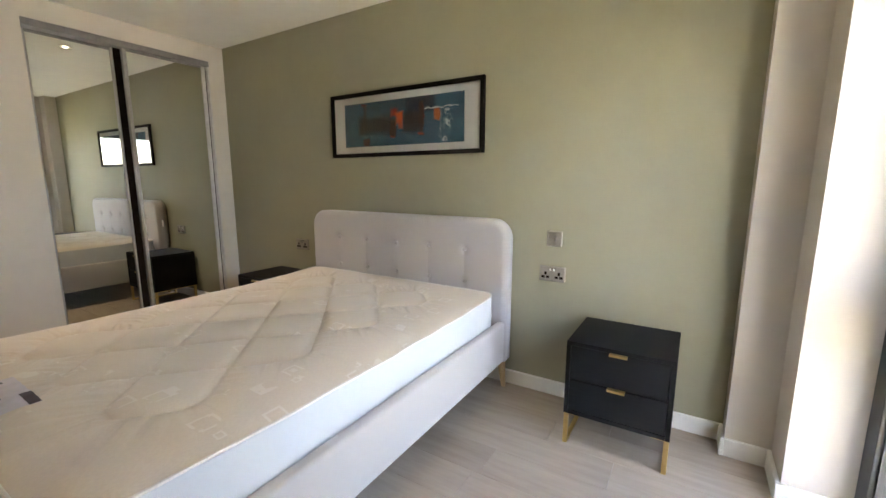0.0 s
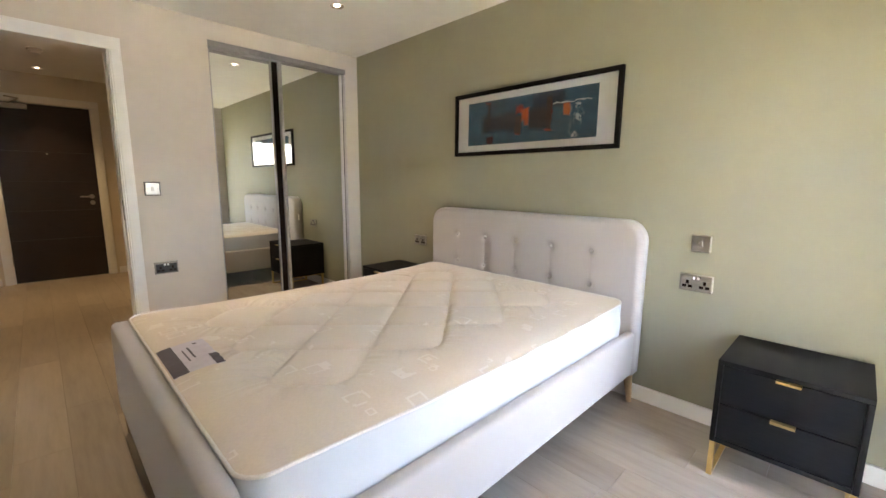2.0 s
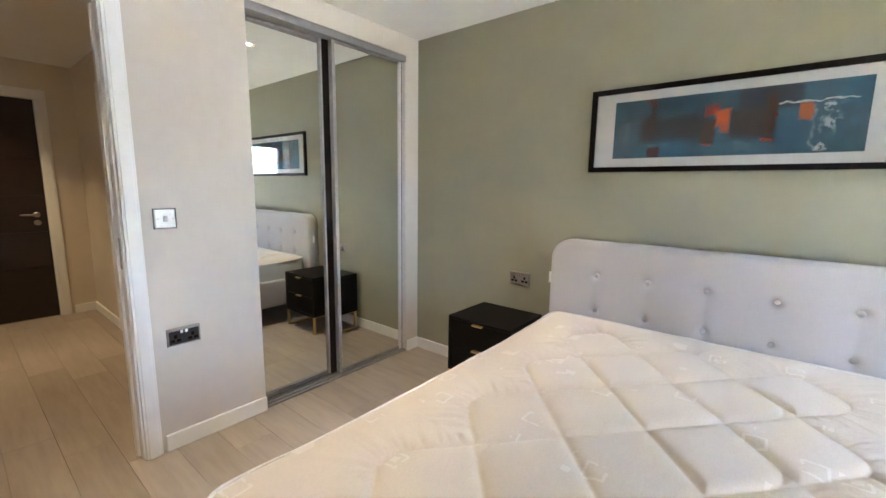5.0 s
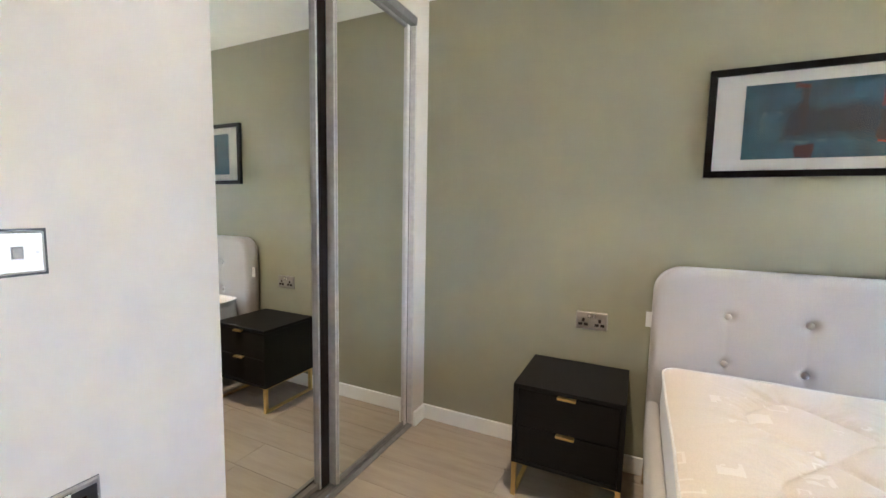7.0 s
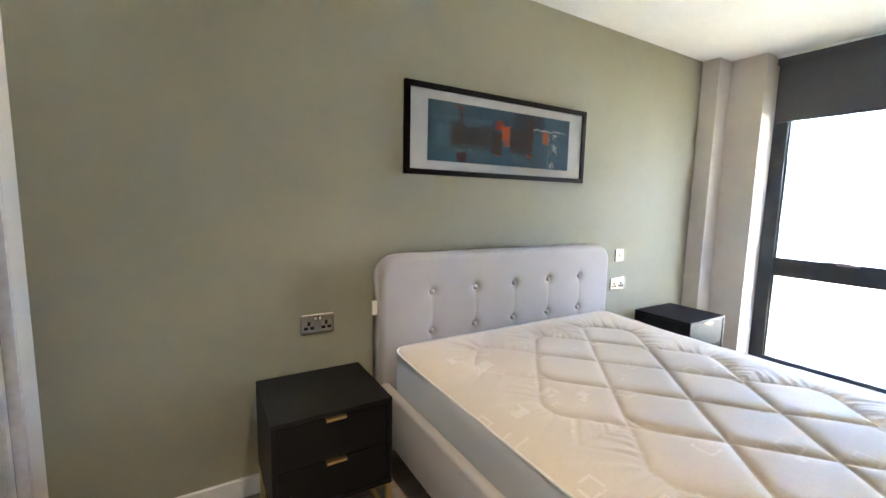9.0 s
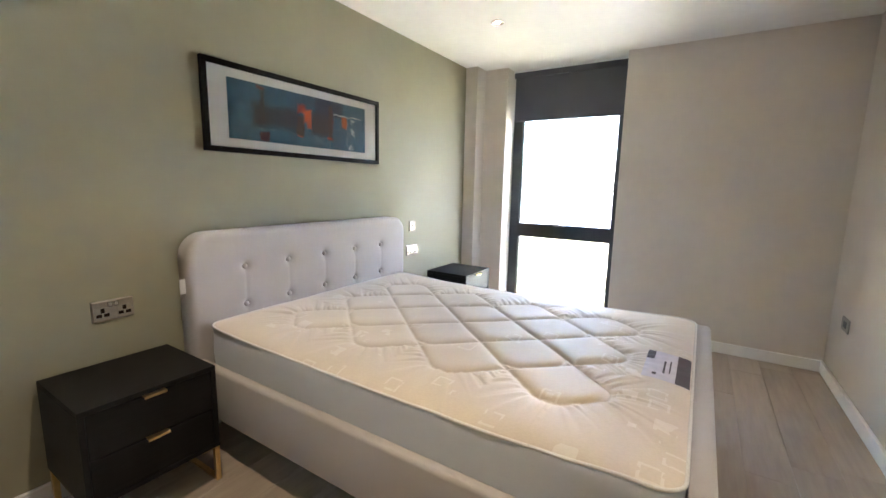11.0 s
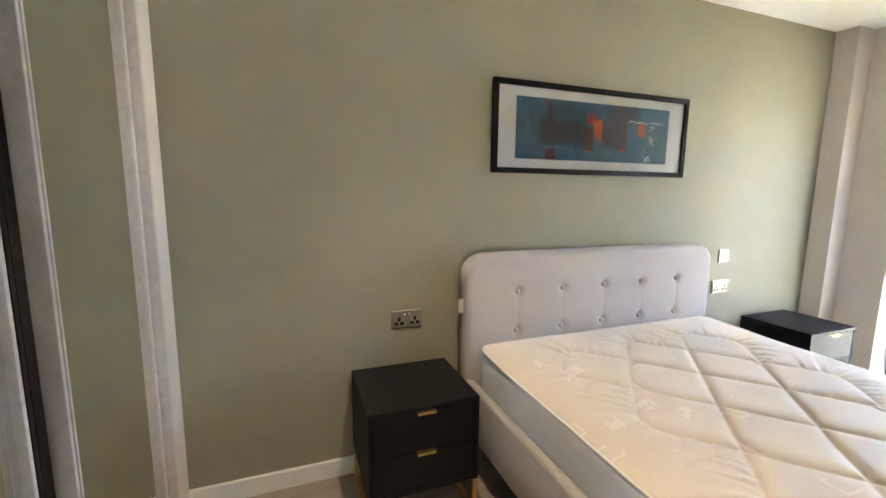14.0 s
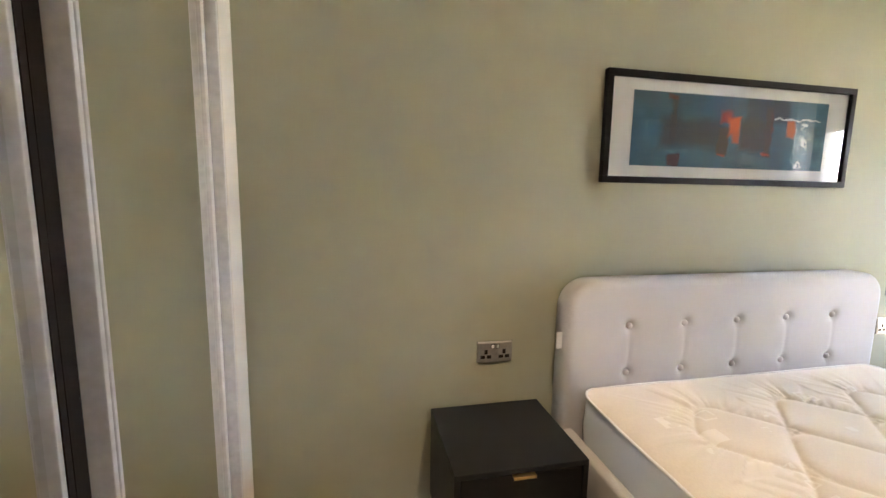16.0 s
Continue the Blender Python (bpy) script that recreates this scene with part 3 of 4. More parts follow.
strip("path", [(20, 70), (34, 42), (50, 30), (75, 14), (110, -6), (170, -40)], 3.0, GZ + 0.05, PATHWAY, "pale tarmac path across the grass")
strip("road", [(95, 150), (105, 60), (112, 0), (118, -80), (125, -200)], 6.0, GZ + 0.04, PATHWAY, "pale road along the shore")
strip("yard", [(22, 30), (36, 14), (50, 0), (64, -20)], 26.0, GZ + 0.03, GRAVEL, "pale gravel yard with patchy weeds")
strip("water", [(1500, 3000), (1500, -3000)], 2640.0, GZ + 0.06, WATER, "pale flat tidal water")

# ---- wardrobe ----
wd = thing("wardrobe", pose(XW - 0.020, 0, 0), "built-in wardrobe with two sliding mirror doors", "wardrobe")
part("top_track", box((-0.098, WL, 2.205), (0.018, WR, WH - 0.001), 0.002), GREY_ALU, wd, "grey metal top track")
bm = box((-0.098, WL, 0.0), (0.016, WR, 0.010), 0.001)
for x in (-0.078, -0.045, -0.010):
    add_box(bm, (x, WL, 0.010), (x + 0.004, WR, 0.018))
part("bottom_track", bm, GREY_ALU, wd, "grey metal floor track")
part("side_jamb", box((-0.085, WR - 0.014, 0.018), (0.0195, WR - 0.0010, 2.205), 0.002), PALE_ALU, wd)
part("side_jamb", box((-0.085, WL + 0.0005, 0.018), (-0.040, WL + 0.010, 2.205), 0.002), ALU, wd)
# dark strip added for the shade in the gap between stile and jamb
part("seal_and_gap_strip", box((-0.030, 1.8505, 0.02), (-0.0115, WR - 0.0145, 2.20), 0.001), SEAL_AND_GAP, wd, "dark brown strip for the brush seal and the shaded gap")


def sliding_door(y0, y1, x):
    """A mirror panel with rails, its face at local x; the stiles are added by the caller."""
    d = part("sliding_door", box((x - 0.004, y0 + 0.004, 0.03), (x - 0.001, y1 - 0.004, 2.20)), MIRROR, wd, "full-height mirror panel")
    part("bottom_rail", box((x - 0.02, y0, 0.02), (x + 0.004, y1, 0.045), 0.002), GREY_ALU, d)
    part("top_rail", box((x - 0.02, y0, 2.190), (x + 0.004, y1, 2.204), 0.002), GREY_ALU, d)
    return d


def stile(d, y0, y1, x0, x1, bead0, bead1):
    bm = box((x0, y0, 0.02), (x1, y1, 2.204), 0.0015)
    add_box(bm, (x1 - 0.003, bead0, 0.02), (x1 + 0.0035, bead1, 2.204), 0.0015)
    return part("stile", bm, ALU, d)


front = sliding_door(1.269, 1.822, -0.016)
stile(front, 1.247, 1.269, -0.0485, -0.010, 1.258, 1.267)
part("stile", box((-0.034, 1.822, 0.02), (-0.010, 1.850, 2.204), 0.0015), PALE_ALU, front)
back = sliding_door(WL + 0.031, 1.191, -0.068)
stile(back, WL + 0.011, WL + 0.031, -0.092, -0.062, WL + 0.020, WL + 0.029)
part("stile", box((-0.092, 1.191, 0.02), (-0.0530, 1.300, 2.204), 0.0015), ALU, back)
part("seal_and_gap_strip", box((-0.0530, 1.2010, 0.02), (-0.0500, 1.300, 2.204), 0.0008), SEAL_AND_GAP, back, "dark brown strip for the brush seal and the shaded gap")
part("seal_and_gap_strip", box((-0.0500, 1.215, 0.02), (-0.0488, 1.255, 2.204)), SEAL_AND_GAP, back)

# ---- bed ----
BX = -1.30
bed = thing("bed", pose(BX, 0, 0), "pale grey upholstered double bed with buttoned headboard", "bed")
BUTTONS = [(-0.524 + 0.262 * i, z) for i in range(5) for z in (0.634, 0.832)]


def padded_board(w, z0, z1, y_front, y_back, r, edge, tufts=()):
    """An upholstered board with rounded top corners; the padding swells on the front."""
    bm = bmesh.new()
    nz, nx = 130 if tufts else 40, 260 if tufts else 60
    front, back = [], []
    for k in range(nz + 1):
        z = z0 + (z1 - z0) * (1 - (1 - k / nz) ** 1.15)
        d = z1 - z
        hw = w / 2 if d >= r else w / 2 - r + math.sqrt(max(0.0, r * r - (r - d) ** 2))
        fr, bk = [], []
        for i in range(nx + 1):
            s = -1 + 2 * i / nx
            s = math.sin(s * math.pi / 2) * 0.35 + s * 0.65
            x = s * hw
            if abs(x) > w / 2 - r and d < r:
                de = r - math.hypot(abs(x) - (w / 2 - r), r - d)
            else:
                de = min(w / 2 - abs(x), d)
            q = min(1.0, max(0.0, de / edge))
            y = y_front + edge * 0.8 * (1 - math.sqrt(1 - (1 - q) ** 2))
            for bx_, bz in tufts:
                rr = math.hypot(x - bx_, z - bz)
                y += 0.016 * math.exp(-(rr / 0.020) ** 2) + 0.005 * math.exp(-(rr / 0.05) ** 2)
            if tufts:
                for j in range(5):
                    xl = -0.524 + 0.262 * j
                    seam = max(0.0, min(1.0, (0.85 - z) / 0.02)) * max(0.0, min(1.0, (z - 0.3) / 0.05))
                    y += 0.0020 * seam * math.exp(-((x - xl) / 0.010) ** 2)
            fr.append(bm.verts.new((x, y, z)))
            bk.append(bm.verts.new((x, y_back, z)))
        front.append(fr)
        back.append(bk)
    for k in range(nz):
        for i in range(nx):
            bm.faces.new((front[k][i], front[k][i + 1], front[k + 1][i + 1], front[k + 1][i]))
            bm.faces.new((back[k][i], back[k + 1][i], back[k + 1][i + 1], back[k][i + 1]))
        bm.faces.new((front[k][0], front[k + 1][0], back[k + 1][0], back[k][0]))
        bm.faces.new((front[k][nx], back[k][nx], back[k + 1][nx], front[k + 1][nx]))
    for i in range(nx):
        bm.faces.new((front[0][i], back[0][i], back[0][i + 1], front[0][i + 1]))
        bm.faces.new((front[nz][i], front[nz][i + 1], back[nz][i + 1], back[nz][i]))
    return bm


hb = part("headboard", padded_board(1.600, 0.17, 1.020, 1.888, 1.985, 0.115, 0.030, BUTTONS), LINEN, bed, "buttoned pale grey headboard", True)
for x, z in BUTTONS:
    bm = bmesh.new()
    bmesh.ops.create_uvsphere(bm, u_segments=16, v_segments=10, radius=0.0135, matrix=Matrix.Translation((x, 1.9000, z)) @ Matrix.Diagonal((1, 0.75, 1, 1)))
    part("button", bm, LINEN, hb, "", True)
bm = padded_board(1.575, 0.17, 0.576, -0.152, -0.092, 0.09, 0.022)
part("footboard", bm, LINEN, bed, "", True)
for x0, x1 in ((-0.80, -0.752), (0.752, 0.80)):
    bm = box((x0, -0.092, 0.172), (x1, 1.90, 0.420), 0.016, 4)
    part("side_rail", bm, LINEN, bed, "", True)
for sx in (-1, 1):
    for y, lean in ((1.935, 0.0), (-0.118, 0.0)):
        part("leg", rod((sx * 0.765, y, 0.172), (sx * 0.785, y + lean, 0.0), 0.026, 0.014), OAK, bed, "tapered pale oak leg", True)
part("base", box((-0.752, -0.092, 0.30), (0.752, 1.89, 0.345)), DARK_UNDER, bed, "black cloth bed base")
bm = box((-0.824, 1.93, 0.742), (-0.785, 1.936, 0.810), 0.001)
part("tag", bm, WHITE_PLASTIC, bed, "small white sewn-in tag")

# ---- mattress ----
mt = thing("mattress", pose(BX, 0.89, 0.346), "cream quilted mattress, bare, with a sewn-on label", "mattress")
MW, ML = 0.745, 0.975            # half sizes
MZ = 0.246                       # top edge above the base


def crease(x, y, turn):
    """Pulled cloth round the quilting: sharp folds that run straight out from the seam at (x, y)."""
    x, y = x + 0.03 * math.cos(turn), y + 0.03 * math.sin(turn)
    f1 = 1 - 2.2 * abs(noise.noise(Vector((x * 26, y * 26, 1.7))))
    f2 = 1 - 2.2 * abs(noise.noise(Vector((x * 47, y * 47, 5.2))))
    return 0.55 * f1 + 0.75 * f2 - 0.68


def quilt_heights(X, Y):
    """Height of the quilted top over its flat edge: diamond cells with round outer lobes, and creases that run away from them."""
    px, py, x0, y0 = 0.358, 0.400, -0.015, -0.585
    a = (X - x0) / px + (Y - y0) / py
    b = (X - x0) / px - (Y - y0) / py
    i, j = np.round(a), np.round(b)

    def valid(i, j):
        m, k = (i + j) / 2, (i - j) / 2
        even = np.abs(m - np.round(m)) < 0.1
        return np.where(even, (np.abs(m) < 1.1) & (k > -0.1) & (k < 3.1), (np.abs(m) < 0.6) & (k > 0.4) & (k < 2.6))

    p, q = a - i, b - j
    d = 0.5 - np.maximum(np.abs(p), np.abs(q))
    rho = 0.30
    sp, sq = np.where(p > 0, 1, -1), np.where(q > 0, 1, -1)
    tip = ~valid(i + sp, j + sq)
    u, v2 = np.abs(p) - (0.5 - rho), np.abs(q) - (0.5 - rho)
    rounded = np.where((u > 0) & (v2 > 0), rho - np.hypot(u, v2), d)
    d = np.where(tip, np.minimum(d, rounded), d)
    inside = valid(i, j) & (d > 0)
    edge_pts = np.argwhere(inside & (d < 0.035))[::2]
    ex, ey = X[edge_pts[:, 0], edge_pts[:, 1]], Y[edge_pts[:, 0], edge_pts[:, 1]]
    out = np.zeros_like(X)
    wr = np.zeros_like(X)
    for r in range(X.shape[0]):
        dd = np.hypot(X[r][:, None] - ex[None], Y[r][:, None] - ey[None])
        k = dd.argmin(1)
        out[r] = dd[np.arange(len(k)), k]
        fx, fy = X[r] - ex[k], Y[r] - ey[k]
        ang = np.arctan2(fy, fx)
        wr[r] = [crease(ex[c2], ey[c2], g2) for c2, g2 in zip(k, ang)]
    z_in = 0.0175 * (1 - np.exp(-np.clip(d, 0, 1) / 0.055))
    z_out = 0.0175 * (1 - np.exp(-out / 0.022)) + 0.0095 * wr * np.clip(out / 0.03, 0, 1) * np.exp(-np.clip(out - 0.03, 0, 1) / 0.10)
    z = np.where(inside, z_in, z_out)
    soft = np.array([[noise.noise(Vector((X[r, c2] * 5, Y[r, c2] * 5, 0.3))) for c2 in range(X.shape[1])] for r in range(X.shape[0])])
    return z + 0.0035 * soft


NXM, NYM, RC = 260, 340, 0.07
sy = np.linspace(-1, 1, NYM + 1) * ML
dyc = ML - np.abs(sy)
half = np.where(dyc < RC, MW - RC + np.sqrt(np.clip(RC ** 2 - (RC - dyc) ** 2, 0, None)), MW)
sx = np.linspace(-1, 1, NXM + 1)
GX = half[:, None] * sx[None]
GY = np.repeat(sy[:, None], NXM + 1, 1)
edge_d = np.minimum(MW - np.abs(GX), ML - np.abs(GY))
corner = (np.abs(GX) > MW - RC) & (np.abs(GY) > ML - RC)
edge_d = np.where(corner, RC - np.hypot(np.abs(GX) - MW + RC, np.abs(GY) - ML + RC), edge_d)
rise = 1 - np.exp(-np.clip(edge_d, 0, 1) / 0.03)


def sag(x, y):
    """How far the long edges of the mattress have sunk at (x, y)."""
    inward = np.clip(MW - np.abs(x), 0, None)
    return 0.024 * (1 - np.abs(y / ML) ** 3) * np.exp(-inward / 0.09) + 0.010 * np.clip(1 - (y + ML) / 0.12, 0, 1)


GZT = MZ + rise * (quilt_heights(GX, GY) - 0.009) - sag(GX, GY)
bm = bmesh.new()
rows_v = [[bm.verts.new((GX[r, c2], GY[r, c2], GZT[r, c2])) for c2 in range(NXM + 1)] for r in range(NYM + 1)]
for r in range(NYM):
    for c2 in range(NXM):
        bm.faces.new((rows_v[r][c2], rows_v[r][c2 + 1], rows_v[r + 1][c2 + 1], rows_v[r + 1][c2]))
part("quilted_top", bm, TICKING, mt, "cream damask top quilted in diamonds", True)



def fine_ring(pts, step=0.04):
    out = []
    for k, q in enumerate(pts):
        w2 = pts[(k + 1) % len(pts)]
        steps = max(1, round((Vector(w2) - Vector(q)).length / step))
        out += [Vector(q).lerp(Vector(w2), s2 / steps) for s2 in range(steps)]
    return out


bm = bmesh.new()
loops = []
prof = ((0.0, 0.0), (0.006, 0.010), (0.004, 0.25), (0.008, 0.5), (0.004, 0.75), (0.005, 0.96), (0.0, 1.0))
for off, f in prof:
    ring = round_rect(-MW - off, MW + off, -ML - off * 0.5, ML + off * 0.5, RC, MZ * f, 8)
    loops.append([bm.verts.new((q[0], q[1], q[2] - f * float(sag(q[0], q[1])))) for q in fine_ring(ring)])
for A, B in zip(loops, loops[1:]):
    for k in range(len(A)):
        bm.faces.new((A[k], A[(k + 1) % len(A)], B[(k + 1) % len(A)], B[k]))
bm.faces.new(loops[0][::-1])
part("border", bm, BORDER, mt, "white fabric border panel", True)
for z in (0.012, MZ):
    pts = round_rect(-MW - 0.002, MW + 0.002, -ML - 0.002, ML + 0.002, RC, z, 10)
    fine_pts = []
    for c3 in fine_ring(pts, 0.03):
        c3.z += 0.004 * noise.noise(c3 * 9) - (float(sag(c3.x, c3.y)) if z > 0.1 else 0.0)
        c3.x += 0.004 * noise.noise(c3 * 6 + Vector((3, 0, 0)))
        fine_pts.append(tuple(c3))
    part("piping", tube(fine_pts, 0.0050, 8), PIPING, mt, "cream edge piping", True)

LAV = plain("lavender_label_satin", (0.60, 0.55, 0.59), 0.4, var=0.06)
INK = plain("dark_plum_label_ink", (0.075, 0.055, 0.068), 0.5)


def top_z(x, y):
    r = int(round((y / ML + 1) / 2 * NYM))
    c2 = int(round((x / MW + 1) / 2 * NXM))
    return GZT[max(0, min(NYM, r)), max(0, min(NXM, c2))]


def sheet(x0, x1, y0, y1, lift, material, name, parent, label=""):
    """A thin sewn-on piece that follows the mattress top."""
    bm = bmesh.new()
    nx, ny = max(2, int((x1 - x0) / 0.012)), max(2, int((y1 - y0) / 0.012))
    vs = [[bm.verts.new((x0 + (x1 - x0) * i / nx, y0 + (y1 - y0) * j / ny,
                         top_z(x0 + (x1 - x0) * i / nx, y0 + (y1 - y0) * j / ny) + lift)) for i in range(nx + 1)] for j in range(ny + 1)]
    for j in range(ny):
        for i in range(nx):
            bm.faces.new((vs[j][i], vs[j][i + 1], vs[j + 1][i + 1], vs[j + 1][i]))
    return part(name, bm, material, parent, label, True)


lx0, lx1, ly0, ly1 = -0.165, 0.115, -0.968, -0.815
lab = sheet(lx0, lx1, ly0, ly1, 0.002, LAV, "label", mt, "lavender satin label with dark bands")
sheet(lx0, lx1, ly0, ly0 + 0.045, 0.0032, INK, "band", lab)
sheet(lx1 - 0.10, lx1, ly1 - 0.028, ly1, 0.0032, INK, "band", lab)
sheet(lx0 + 0.06, lx1 - 0.10, ly0 + 0.082, ly0 + 0.089, 0.0032, INK, "text_bar", lab)
sheet(lx0 + 0.075, lx1 - 0.085, ly0 + 0.064, ly0 + 0.069, 0.0032, INK, "text_bar", lab)
sheet(lx0 + 0.03, lx0 + 0.048, ly1 - 0.045, ly1 - 0.032, 0.0032, INK, "text_bar", lab)

# ---- bedside tables ----


def bedside(m, label):
    e = thing("bedside_table", m, label, "bedside table", "bedside tables")
    w, d, z0, z1 = 0.445, 0.40, 0.155, 0.512
    part("top", box((0, 0, z1 - 0.018), (w, d, z1), 0.0015), BLACK_WOOD, e)
    part("side_panel", box((0, 0.0, z0), (0.018, d, z1 - 0.0185), 0.0012), BLACK_WOOD, e)
    part("side_panel", box((w - 0.018, 0.0, z0), (w, d, z1 - 0.0185), 0.0012), BLACK_WOOD, e)
    part("bottom_panel", box((0.0185, 0, z0), (w - 0.0185, d, z0 + 0.018), 0.0012), BLACK_WOOD, e)
    part("back_panel", box((0.0185, d - 0.012, z0 + 0.0185), (w - 0.0185, d - 0.002, z1 - 0.019)), BLACK_WOOD, e)
    for a, b in ((z0 + 0.021, 0.3255), (0.3295, z1 - 0.0215)):
        dr = part("drawer", box((0.0205, 0.004, a), (w - 0.0205, 0.024, b), 0.0015), BLACK_WOOD, e)
        bm = box((w / 2 - 0.037, -0.012, b - 0.003), (w / 2 + 0.037, 0.02, b + 0.001), 0.0006)
        add_box(bm, (w / 2 - 0.037, -0.013, b - 0.0085), (w / 2 + 0.037, -0.010, b + 0.001), 0.0006)
        part("handle", bm, BRASS, dr, "brushed brass tab handle")
    for x in (0.002, w - 0.022):
        bm = bmesh.new()
        add_box(bm, (x, 0.002, 0.0), (x + 0.02, 0.022, z0), 0.001)
        add_box(bm, (x, d - 0.03, 0.0), (x + 0.02, d - 0.01, z0), 0.001)
        add_box(bm, (x, 0.022, 0.0), (x + 0.02, d - 0.03, 0.012), 0.001)
        add_box(bm, (x, 0.022, z0 - 0.006), (x + 0.02, d - 0.03, z0), 0.001)
        add_box(bm, (x - (0 if x < 0.1 else 0.05), 0.004, z0 - 0.004), (x + 0.02 + (0.05 if x < 0.1 else 0), 0.02, z0 - 0.0005))
        part("leg_frame", bm, BRASS, e, "brass sled leg")
    return e


bedside(pose(-0.056, 1.575, 0), "matt black two-drawer bedside table on brass legs by the window")
bedside(pose(-2.622, 1.575, 0), "matt black two-drawer bedside table on brass legs near the wardrobe")

# ---- picture ----
pc = thing("framed_picture", pose(-1.321, YN, 1.624), "abstract blue and orange print in a black frame", "picture")
PW, PH, fw = 0.621, 0.2185, 0.026
bm = bmesh.new()
for lo, hi in (((-PW, -0.026, -PH), (PW, -0.001, -PH + fw)), ((-PW, -0.026, PH - fw), (PW, -0.001, PH)),
               ((-PW, -0.026, -PH + fw), (-PW + fw, -0.001, PH - fw)), ((PW - fw, -0.026, -PH + fw), (PW, -0.001, PH - fw))):
    add_box(bm, lo, hi, 0.0015)
part("frame_moulding", bm, FRAME_BLACK, pc, "black wooden frame")
part("mount", box((-PW + fw, -0.010, -PH + fw), (PW - fw, -0.002, PH - fw)), MAT_BOARD, pc, "white mount board")
part("print", box((-0.494, -0.0125, -0.147), (0.486, -0.0105, 0.147)), ART, pc, "blue and orange abstract print")
p = part("glass", box((-PW + fw, -0.0175, -PH + fw), (PW - fw, -0.0155, PH - fw)), GLASS, pc, "picture glass")
p.visible_shadow = False

# ---- sockets and switches ----


def face_plate(w, h, t0, t1, slope):
    """A plate with broad sloping edges: local x and z, from y -t0 out to y -t1."""
    bm = bmesh.new()
    rings = []
    for d, y in ((0.0, -t0), (0.0, -(t0 + t1) / 2), (slope, -t1)):
        ring = round_rect(-w / 2 + d, w / 2 - d, -h / 2 + d, h / 2 - d, max(0.002, 0.004 - d), 0.0, 3)
        rings.append([bm.verts.new((q[0], y, q[1])) for q in ring])
    for A, B in zip(rings, rings[1:]):
        for k in range(len(A)):
            bm.faces.new((A[k], A[(k + 1) % len(A)], B[(k + 1) % len(A)], B[k]))
    bm.faces.new(rings[0][::-1])
    bm.faces.new(rings[-1])
    return bm


def socket_plate(m, label, insert, wide=False, name="wall_socket"):
    e = thing(name, m, label, "socket")
    part("gasket", box((-0.0740, -0.0020, -0.0435), (0.0740, -0.0002, 0.0435)), BLACK_PLASTIC, e, "thin black gasket")
    part("plate", face_plate(0.147, 0.086, 0.0018, 0.0085, 0.0045), NICKEL, e)
    if wide:
        part("surround", box((-0.066, -0.0095, -0.036), (0.066, -0.0083, 0.030), 0.001), insert, e, "black insert")
    for s in (-1, 1):
        f = part("insert", box((s * 0.038 - 0.026, -0.0098, -0.033), (s * 0.038 + 0.026, -0.0080, 0.014), 0.001), insert, e)
        for hx, hz, w, h in ((0, 0.002, 0.0066, 0.0095), (-0.0130, -0.0185, 0.0095, 0.0068), (0.0130, -0.0185, 0.0095, 0.0068)):
            part("pin_hole", box((s * 0.038 + hx - w, -0.0104, hz - h), (s * 0.038 + hx + w, -0.0095, hz + h), 0.0004), SEAL_AND_GAP, f)
        part("rocker_well", box((s * 0.0105 - 0.0078, -0.0092, 0.0150), (s * 0.0105 + 0.0078, -0.0083, 0.034)), BLACK_PLASTIC, e)
        part("rocker", box((s * 0.0105 - 0.0062, -0.0120, 0.0165), (s * 0.0105 + 0.0062, -0.0090, 0.0325), 0.0015), WHITE_PLASTIC if wide else CHROME, e)
        part("screw", rod((s * 0.0655, -0.0083, 0), (s * 0.0655, -0.0090, 0), 0.0033, n=12), STEEL if wide else GREY_ALU, e)
    return e


socket_plate(pose(-2.359, YN, 0.720), "brushed nickel double socket above the bedside table", NICKEL)
socket_plate(pose(-0.262, YN, 0.721), "brushed nickel double socket on the sage wall", NICKEL)
socket_plate(pose(XW, 0.304, 0.570, 0, 0, 90), "brushed nickel double socket with black inserts", BLACK_PLASTIC, True)
e = thing("blank_plate", pose(0.42, YS, 0.45, 0, 0, 180), "brushed nickel outlet plate low on the wall", "socket")
part("plate", box((-0.0735, -0.007, -0.043), (0.0735, -0.0002, 0.043), 0.003), NICKEL, e)
part("insert", box((-0.03, -0.0085, -0.02), (0.03, -0.0065, 0.02), 0.001), BLACK_PLASTIC, e)


def switch_plate(m, label, finish, rim, rocker):
    e = thing("light_switch", m, label, "light switch")
    part("gasket", box((-0.043 - rim, -0.0020, -0.043 - rim), (0.043 + rim, -0.0002, 0.043 + rim)), BLACK_PLASTIC, e, "thin black gasket")
    part("plate", face_plate(0.086, 0.086, 0.0018, 0.0085, 0.0045), finish, e)
    part("rocker_well", box((-0.0098, -0.0092, -0.0140), (0.0098, -0.0083, 0.0140)), GREY_ALU, e)
    part("rocker", box((-0.0078, -0.0135, -0.0118), (0.0078, -0.0090, 0.0118), 0.002), rocker, e)
    for s in (-1, 1):
        part("screw", rod((s * 0.030, -0.0083, 0), (s * 0.030, -0.0092, 0), 0.0036, n=12), GREY_ALU, e)
    return e


switch_plate(pose(XW, 0.267, 1.148, 0, 0, 90), "satin steel light switch beside the doorway", STEEL, 0.005, GREY_ALU)
switch_plate(pose(-0.258, YN, 0.922), "brushed nickel light switch above the double socket", NICKEL, 0.0006, NICKEL)

# ---- ceiling lights ----


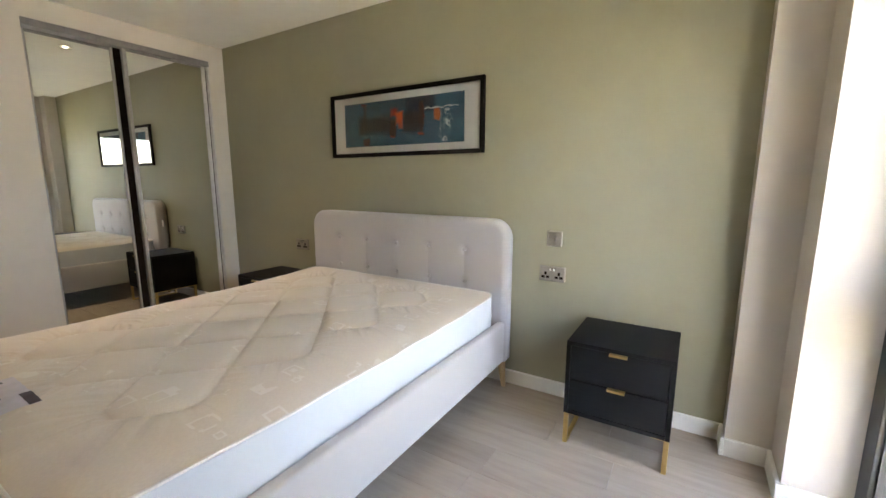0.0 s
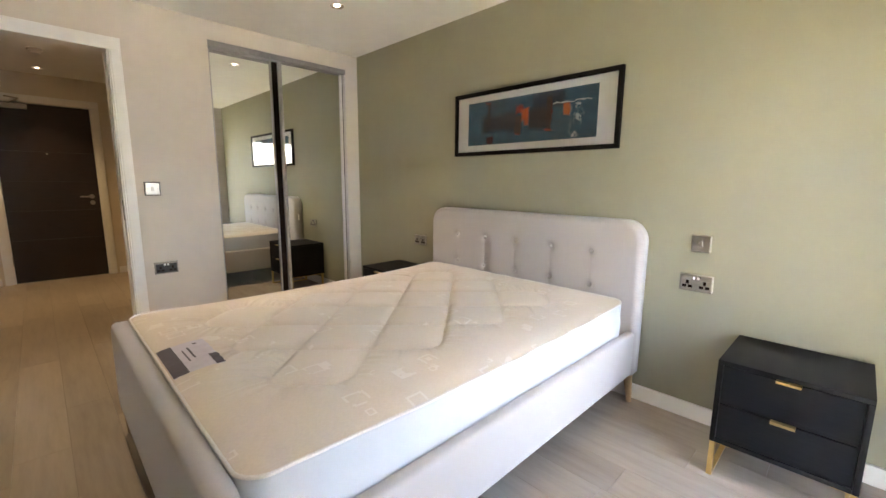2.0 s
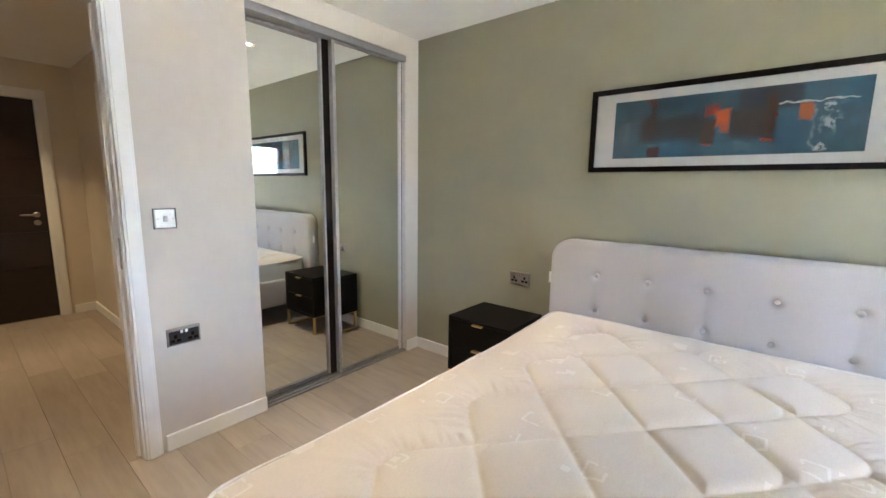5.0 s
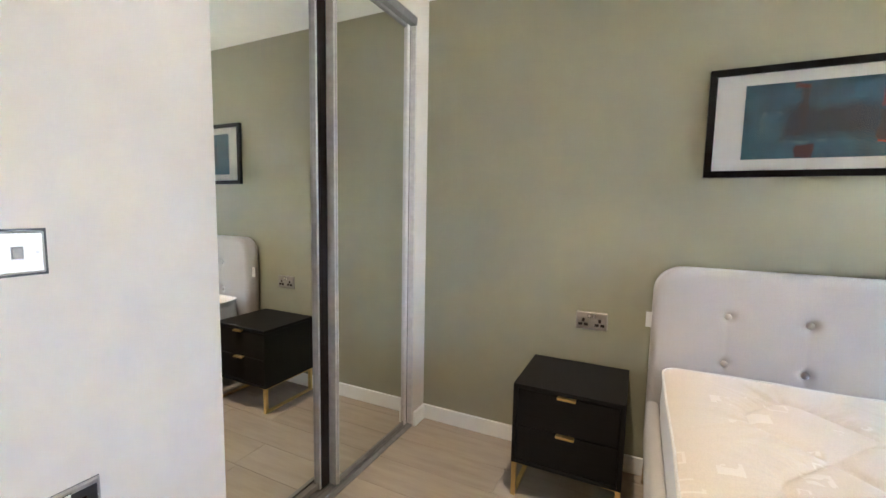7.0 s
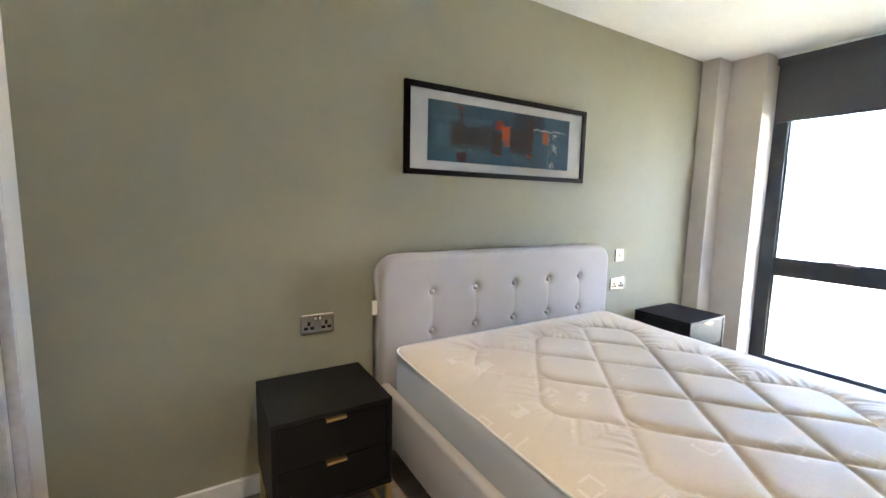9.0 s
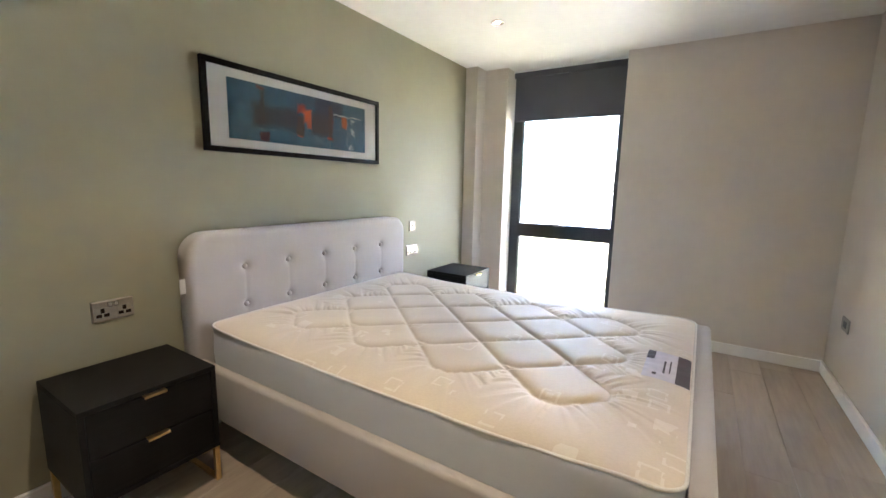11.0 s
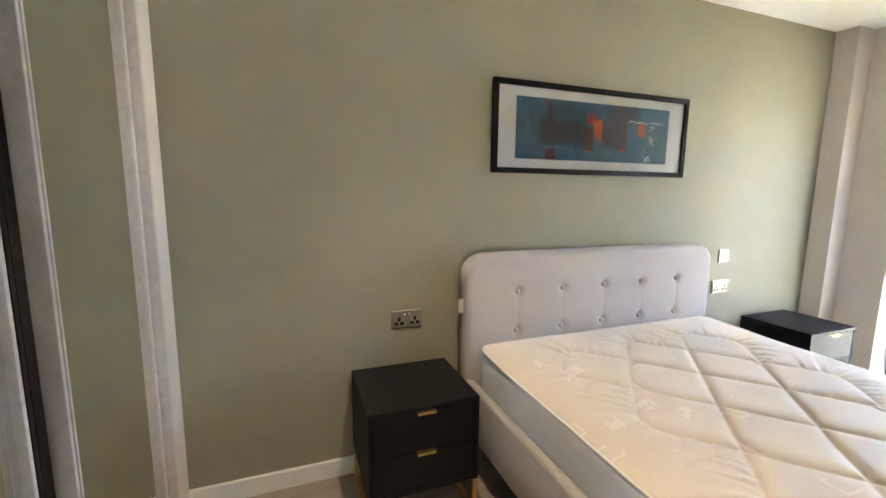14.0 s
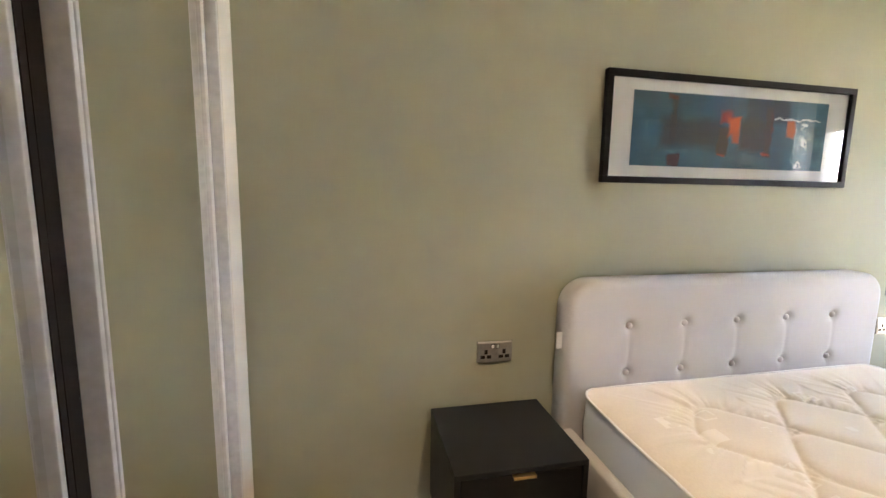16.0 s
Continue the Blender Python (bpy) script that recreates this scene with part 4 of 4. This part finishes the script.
def downlight(x, y, power, tone):
    e = thing("downlight", pose(x, y, H), "small recessed chrome ceiling downlight, lit", "ceiling light", "recessed downlights")
    pts = [(0.040 * math.cos(2 * math.pi * k / 28), 0.040 * math.sin(2 * math.pi * k / 28), -0.003) for k in range(28)]
    part("bezel", tube(pts, 0.0065, 8), CHROME, e, "chrome bezel", True)
    bm = bmesh.new()
    rings = [[bm.verts.new((r * math.cos(2 * math.pi * k / 28), r * math.sin(2 * math.pi * k / 28), z)) for k in range(28)] for r, z in ((0.038, -0.0075), (0.034, -0.0070), (0.020, -0.0015))]
    for A, B in zip(rings, rings[1:]):
        for k in range(28):
            bm.faces.new((A[k], A[(k + 1) % 28], B[(k + 1) % 28], B[k]))
    part("reflector", bm, CHROME, e, "sloping chrome reflector ring", True)
    part("lens", rod((0, 0, -0.0008), (0, 0, -0.0030), 0.0195), LENS, e, "glowing lamp lens")
    ld = bpy.data.lights.new("downlight_lamp", 'SPOT')
    ld.energy, ld.color, ld.spot_size, ld.spot_blend, ld.shadow_soft_size = power, tone, radians(78), 0.85, 0.03
    lo_ = new("downlight_lamp", ld)
    lo_.parent = e
    lo_.location = (0, 0, -0.03)


# the pair at y -0.15 is unseen, added for warm light at the bed's foot
for x, y, w in ((-0.28, 1.267, LAMP_WINDOW), (-2.37, 1.255, LAMP_WARDROBE), (-0.28, -0.15, LAMP_WINDOW), (-2.37, -0.15, LAMP_FOOT)):
    downlight(x, y, w, (1.0, 0.80, 0.53))
for x, y in ((-6.07, -0.18), (-4.3, -0.18)):
    downlight(x, y, HALL_LAMP, (1.0, 0.72, 0.38))
e = thing("smoke_detector", pose(-5.2, -0.2, H), "round white smoke detector on the hall ceiling", "smoke alarm")
part("base", rod((0, 0, 0), (0, 0, -0.02), 0.055, bevel=0.002), WHITE_PLASTIC, e)
part("cap", rod((0, 0, -0.02), (0, 0, -0.042), 0.045, 0.038, bevel=0.003), WHITE_PLASTIC, e)

# ---- outer bricks beside the window ----
leaf = bpy.data.objects["wall_outer_leaf"]
cache = {}


def chamfer_box(key, sx_, sy_, sz_, c):
    if key in cache:
        return cache[key]
    bm = box((-sx_ / 2, -sy_ / 2, -sz_ / 2), (sx_ / 2, sy_ / 2, sz_ / 2), c, 1)
    me = bpy.data.meshes.new(key)
    bmesh.ops.recalc_face_normals(bm, faces=bm.faces)
    bm.to_mesh(me)
    bm.free()
    cache[key] = me
    return me


rng = random.Random(4)
for k in range(34):
    z = -0.05 + 0.075 * k
    spans = ((1.046, 1.253),) if k % 2 else ((1.046, 1.144), (1.155, 1.253))
    for x0, x1 in spans:
        me = chamfer_box("brick_%d" % round((x1 - x0) * 1000), x1 - x0, 0.10, 0.065, 0.004)
        if not me.materials:
            me.materials.append(BRICK)
        ob = new("brick", me)
        ob.location = ((x0 + x1) / 2, 1.655 + rng.uniform(-0.002, 0.002), z)
        ob.parent = leaf

# ---- floor planks ----
# the third slab is unseen, added under the wardrobe to block light from below
floor = structure("floor", boxes(((XW - 0.1, YS - 0.1, -0.06), (1.04, YN + 0.1, -0.011)), ((HX - 0.15, HS - 0.1, -0.06), (XW - 0.1, HN + 0.05, -0.011)),
                               ((-4.2, HN + 0.05, -0.06), (XW - 0.1, YN + 0.12, -0.011))), GAP,
                  "pale grey oak laminate floor laid in long planks")
PLW, PLL = 0.188, 1.285
row0 = 1.357 - 12 * PLW


def plank(x0, x1, yc):
    L = x1 - x0
    key = "plank_%d" % round(L * 1000)
    me = chamfer_box(key, L - 0.0010, PLW - 0.0010, 0.0105, 0.0010)
    if not me.materials:
        me.materials.append(PLANK)
    ob = new("plank", me)
    ob.location = ((x0 + x1) / 2, yc, -0.00525)
    ob.parent = floor


for r in range(16):
    yc = row0 + (r + 0.5) * PLW
    in_hall = HS - 0.1 < yc < HN + 0.1
    xa, xb = (HX - 0.02) if in_hall else (XW - 0.1), 0.98
    off = {11: -0.30, 12: 0.185}.get(r, rng.uniform(0, PLL))
    cuts = sorted({round(off + k * PLL, 3) for k in range(-8, 4)})
    xs = [xa] + [q for q in cuts if xa + 0.05 < q < xb - 0.05] + [xb]
    for x0, x1 in zip(xs, xs[1:]):
        plank(x0, x1, yc)
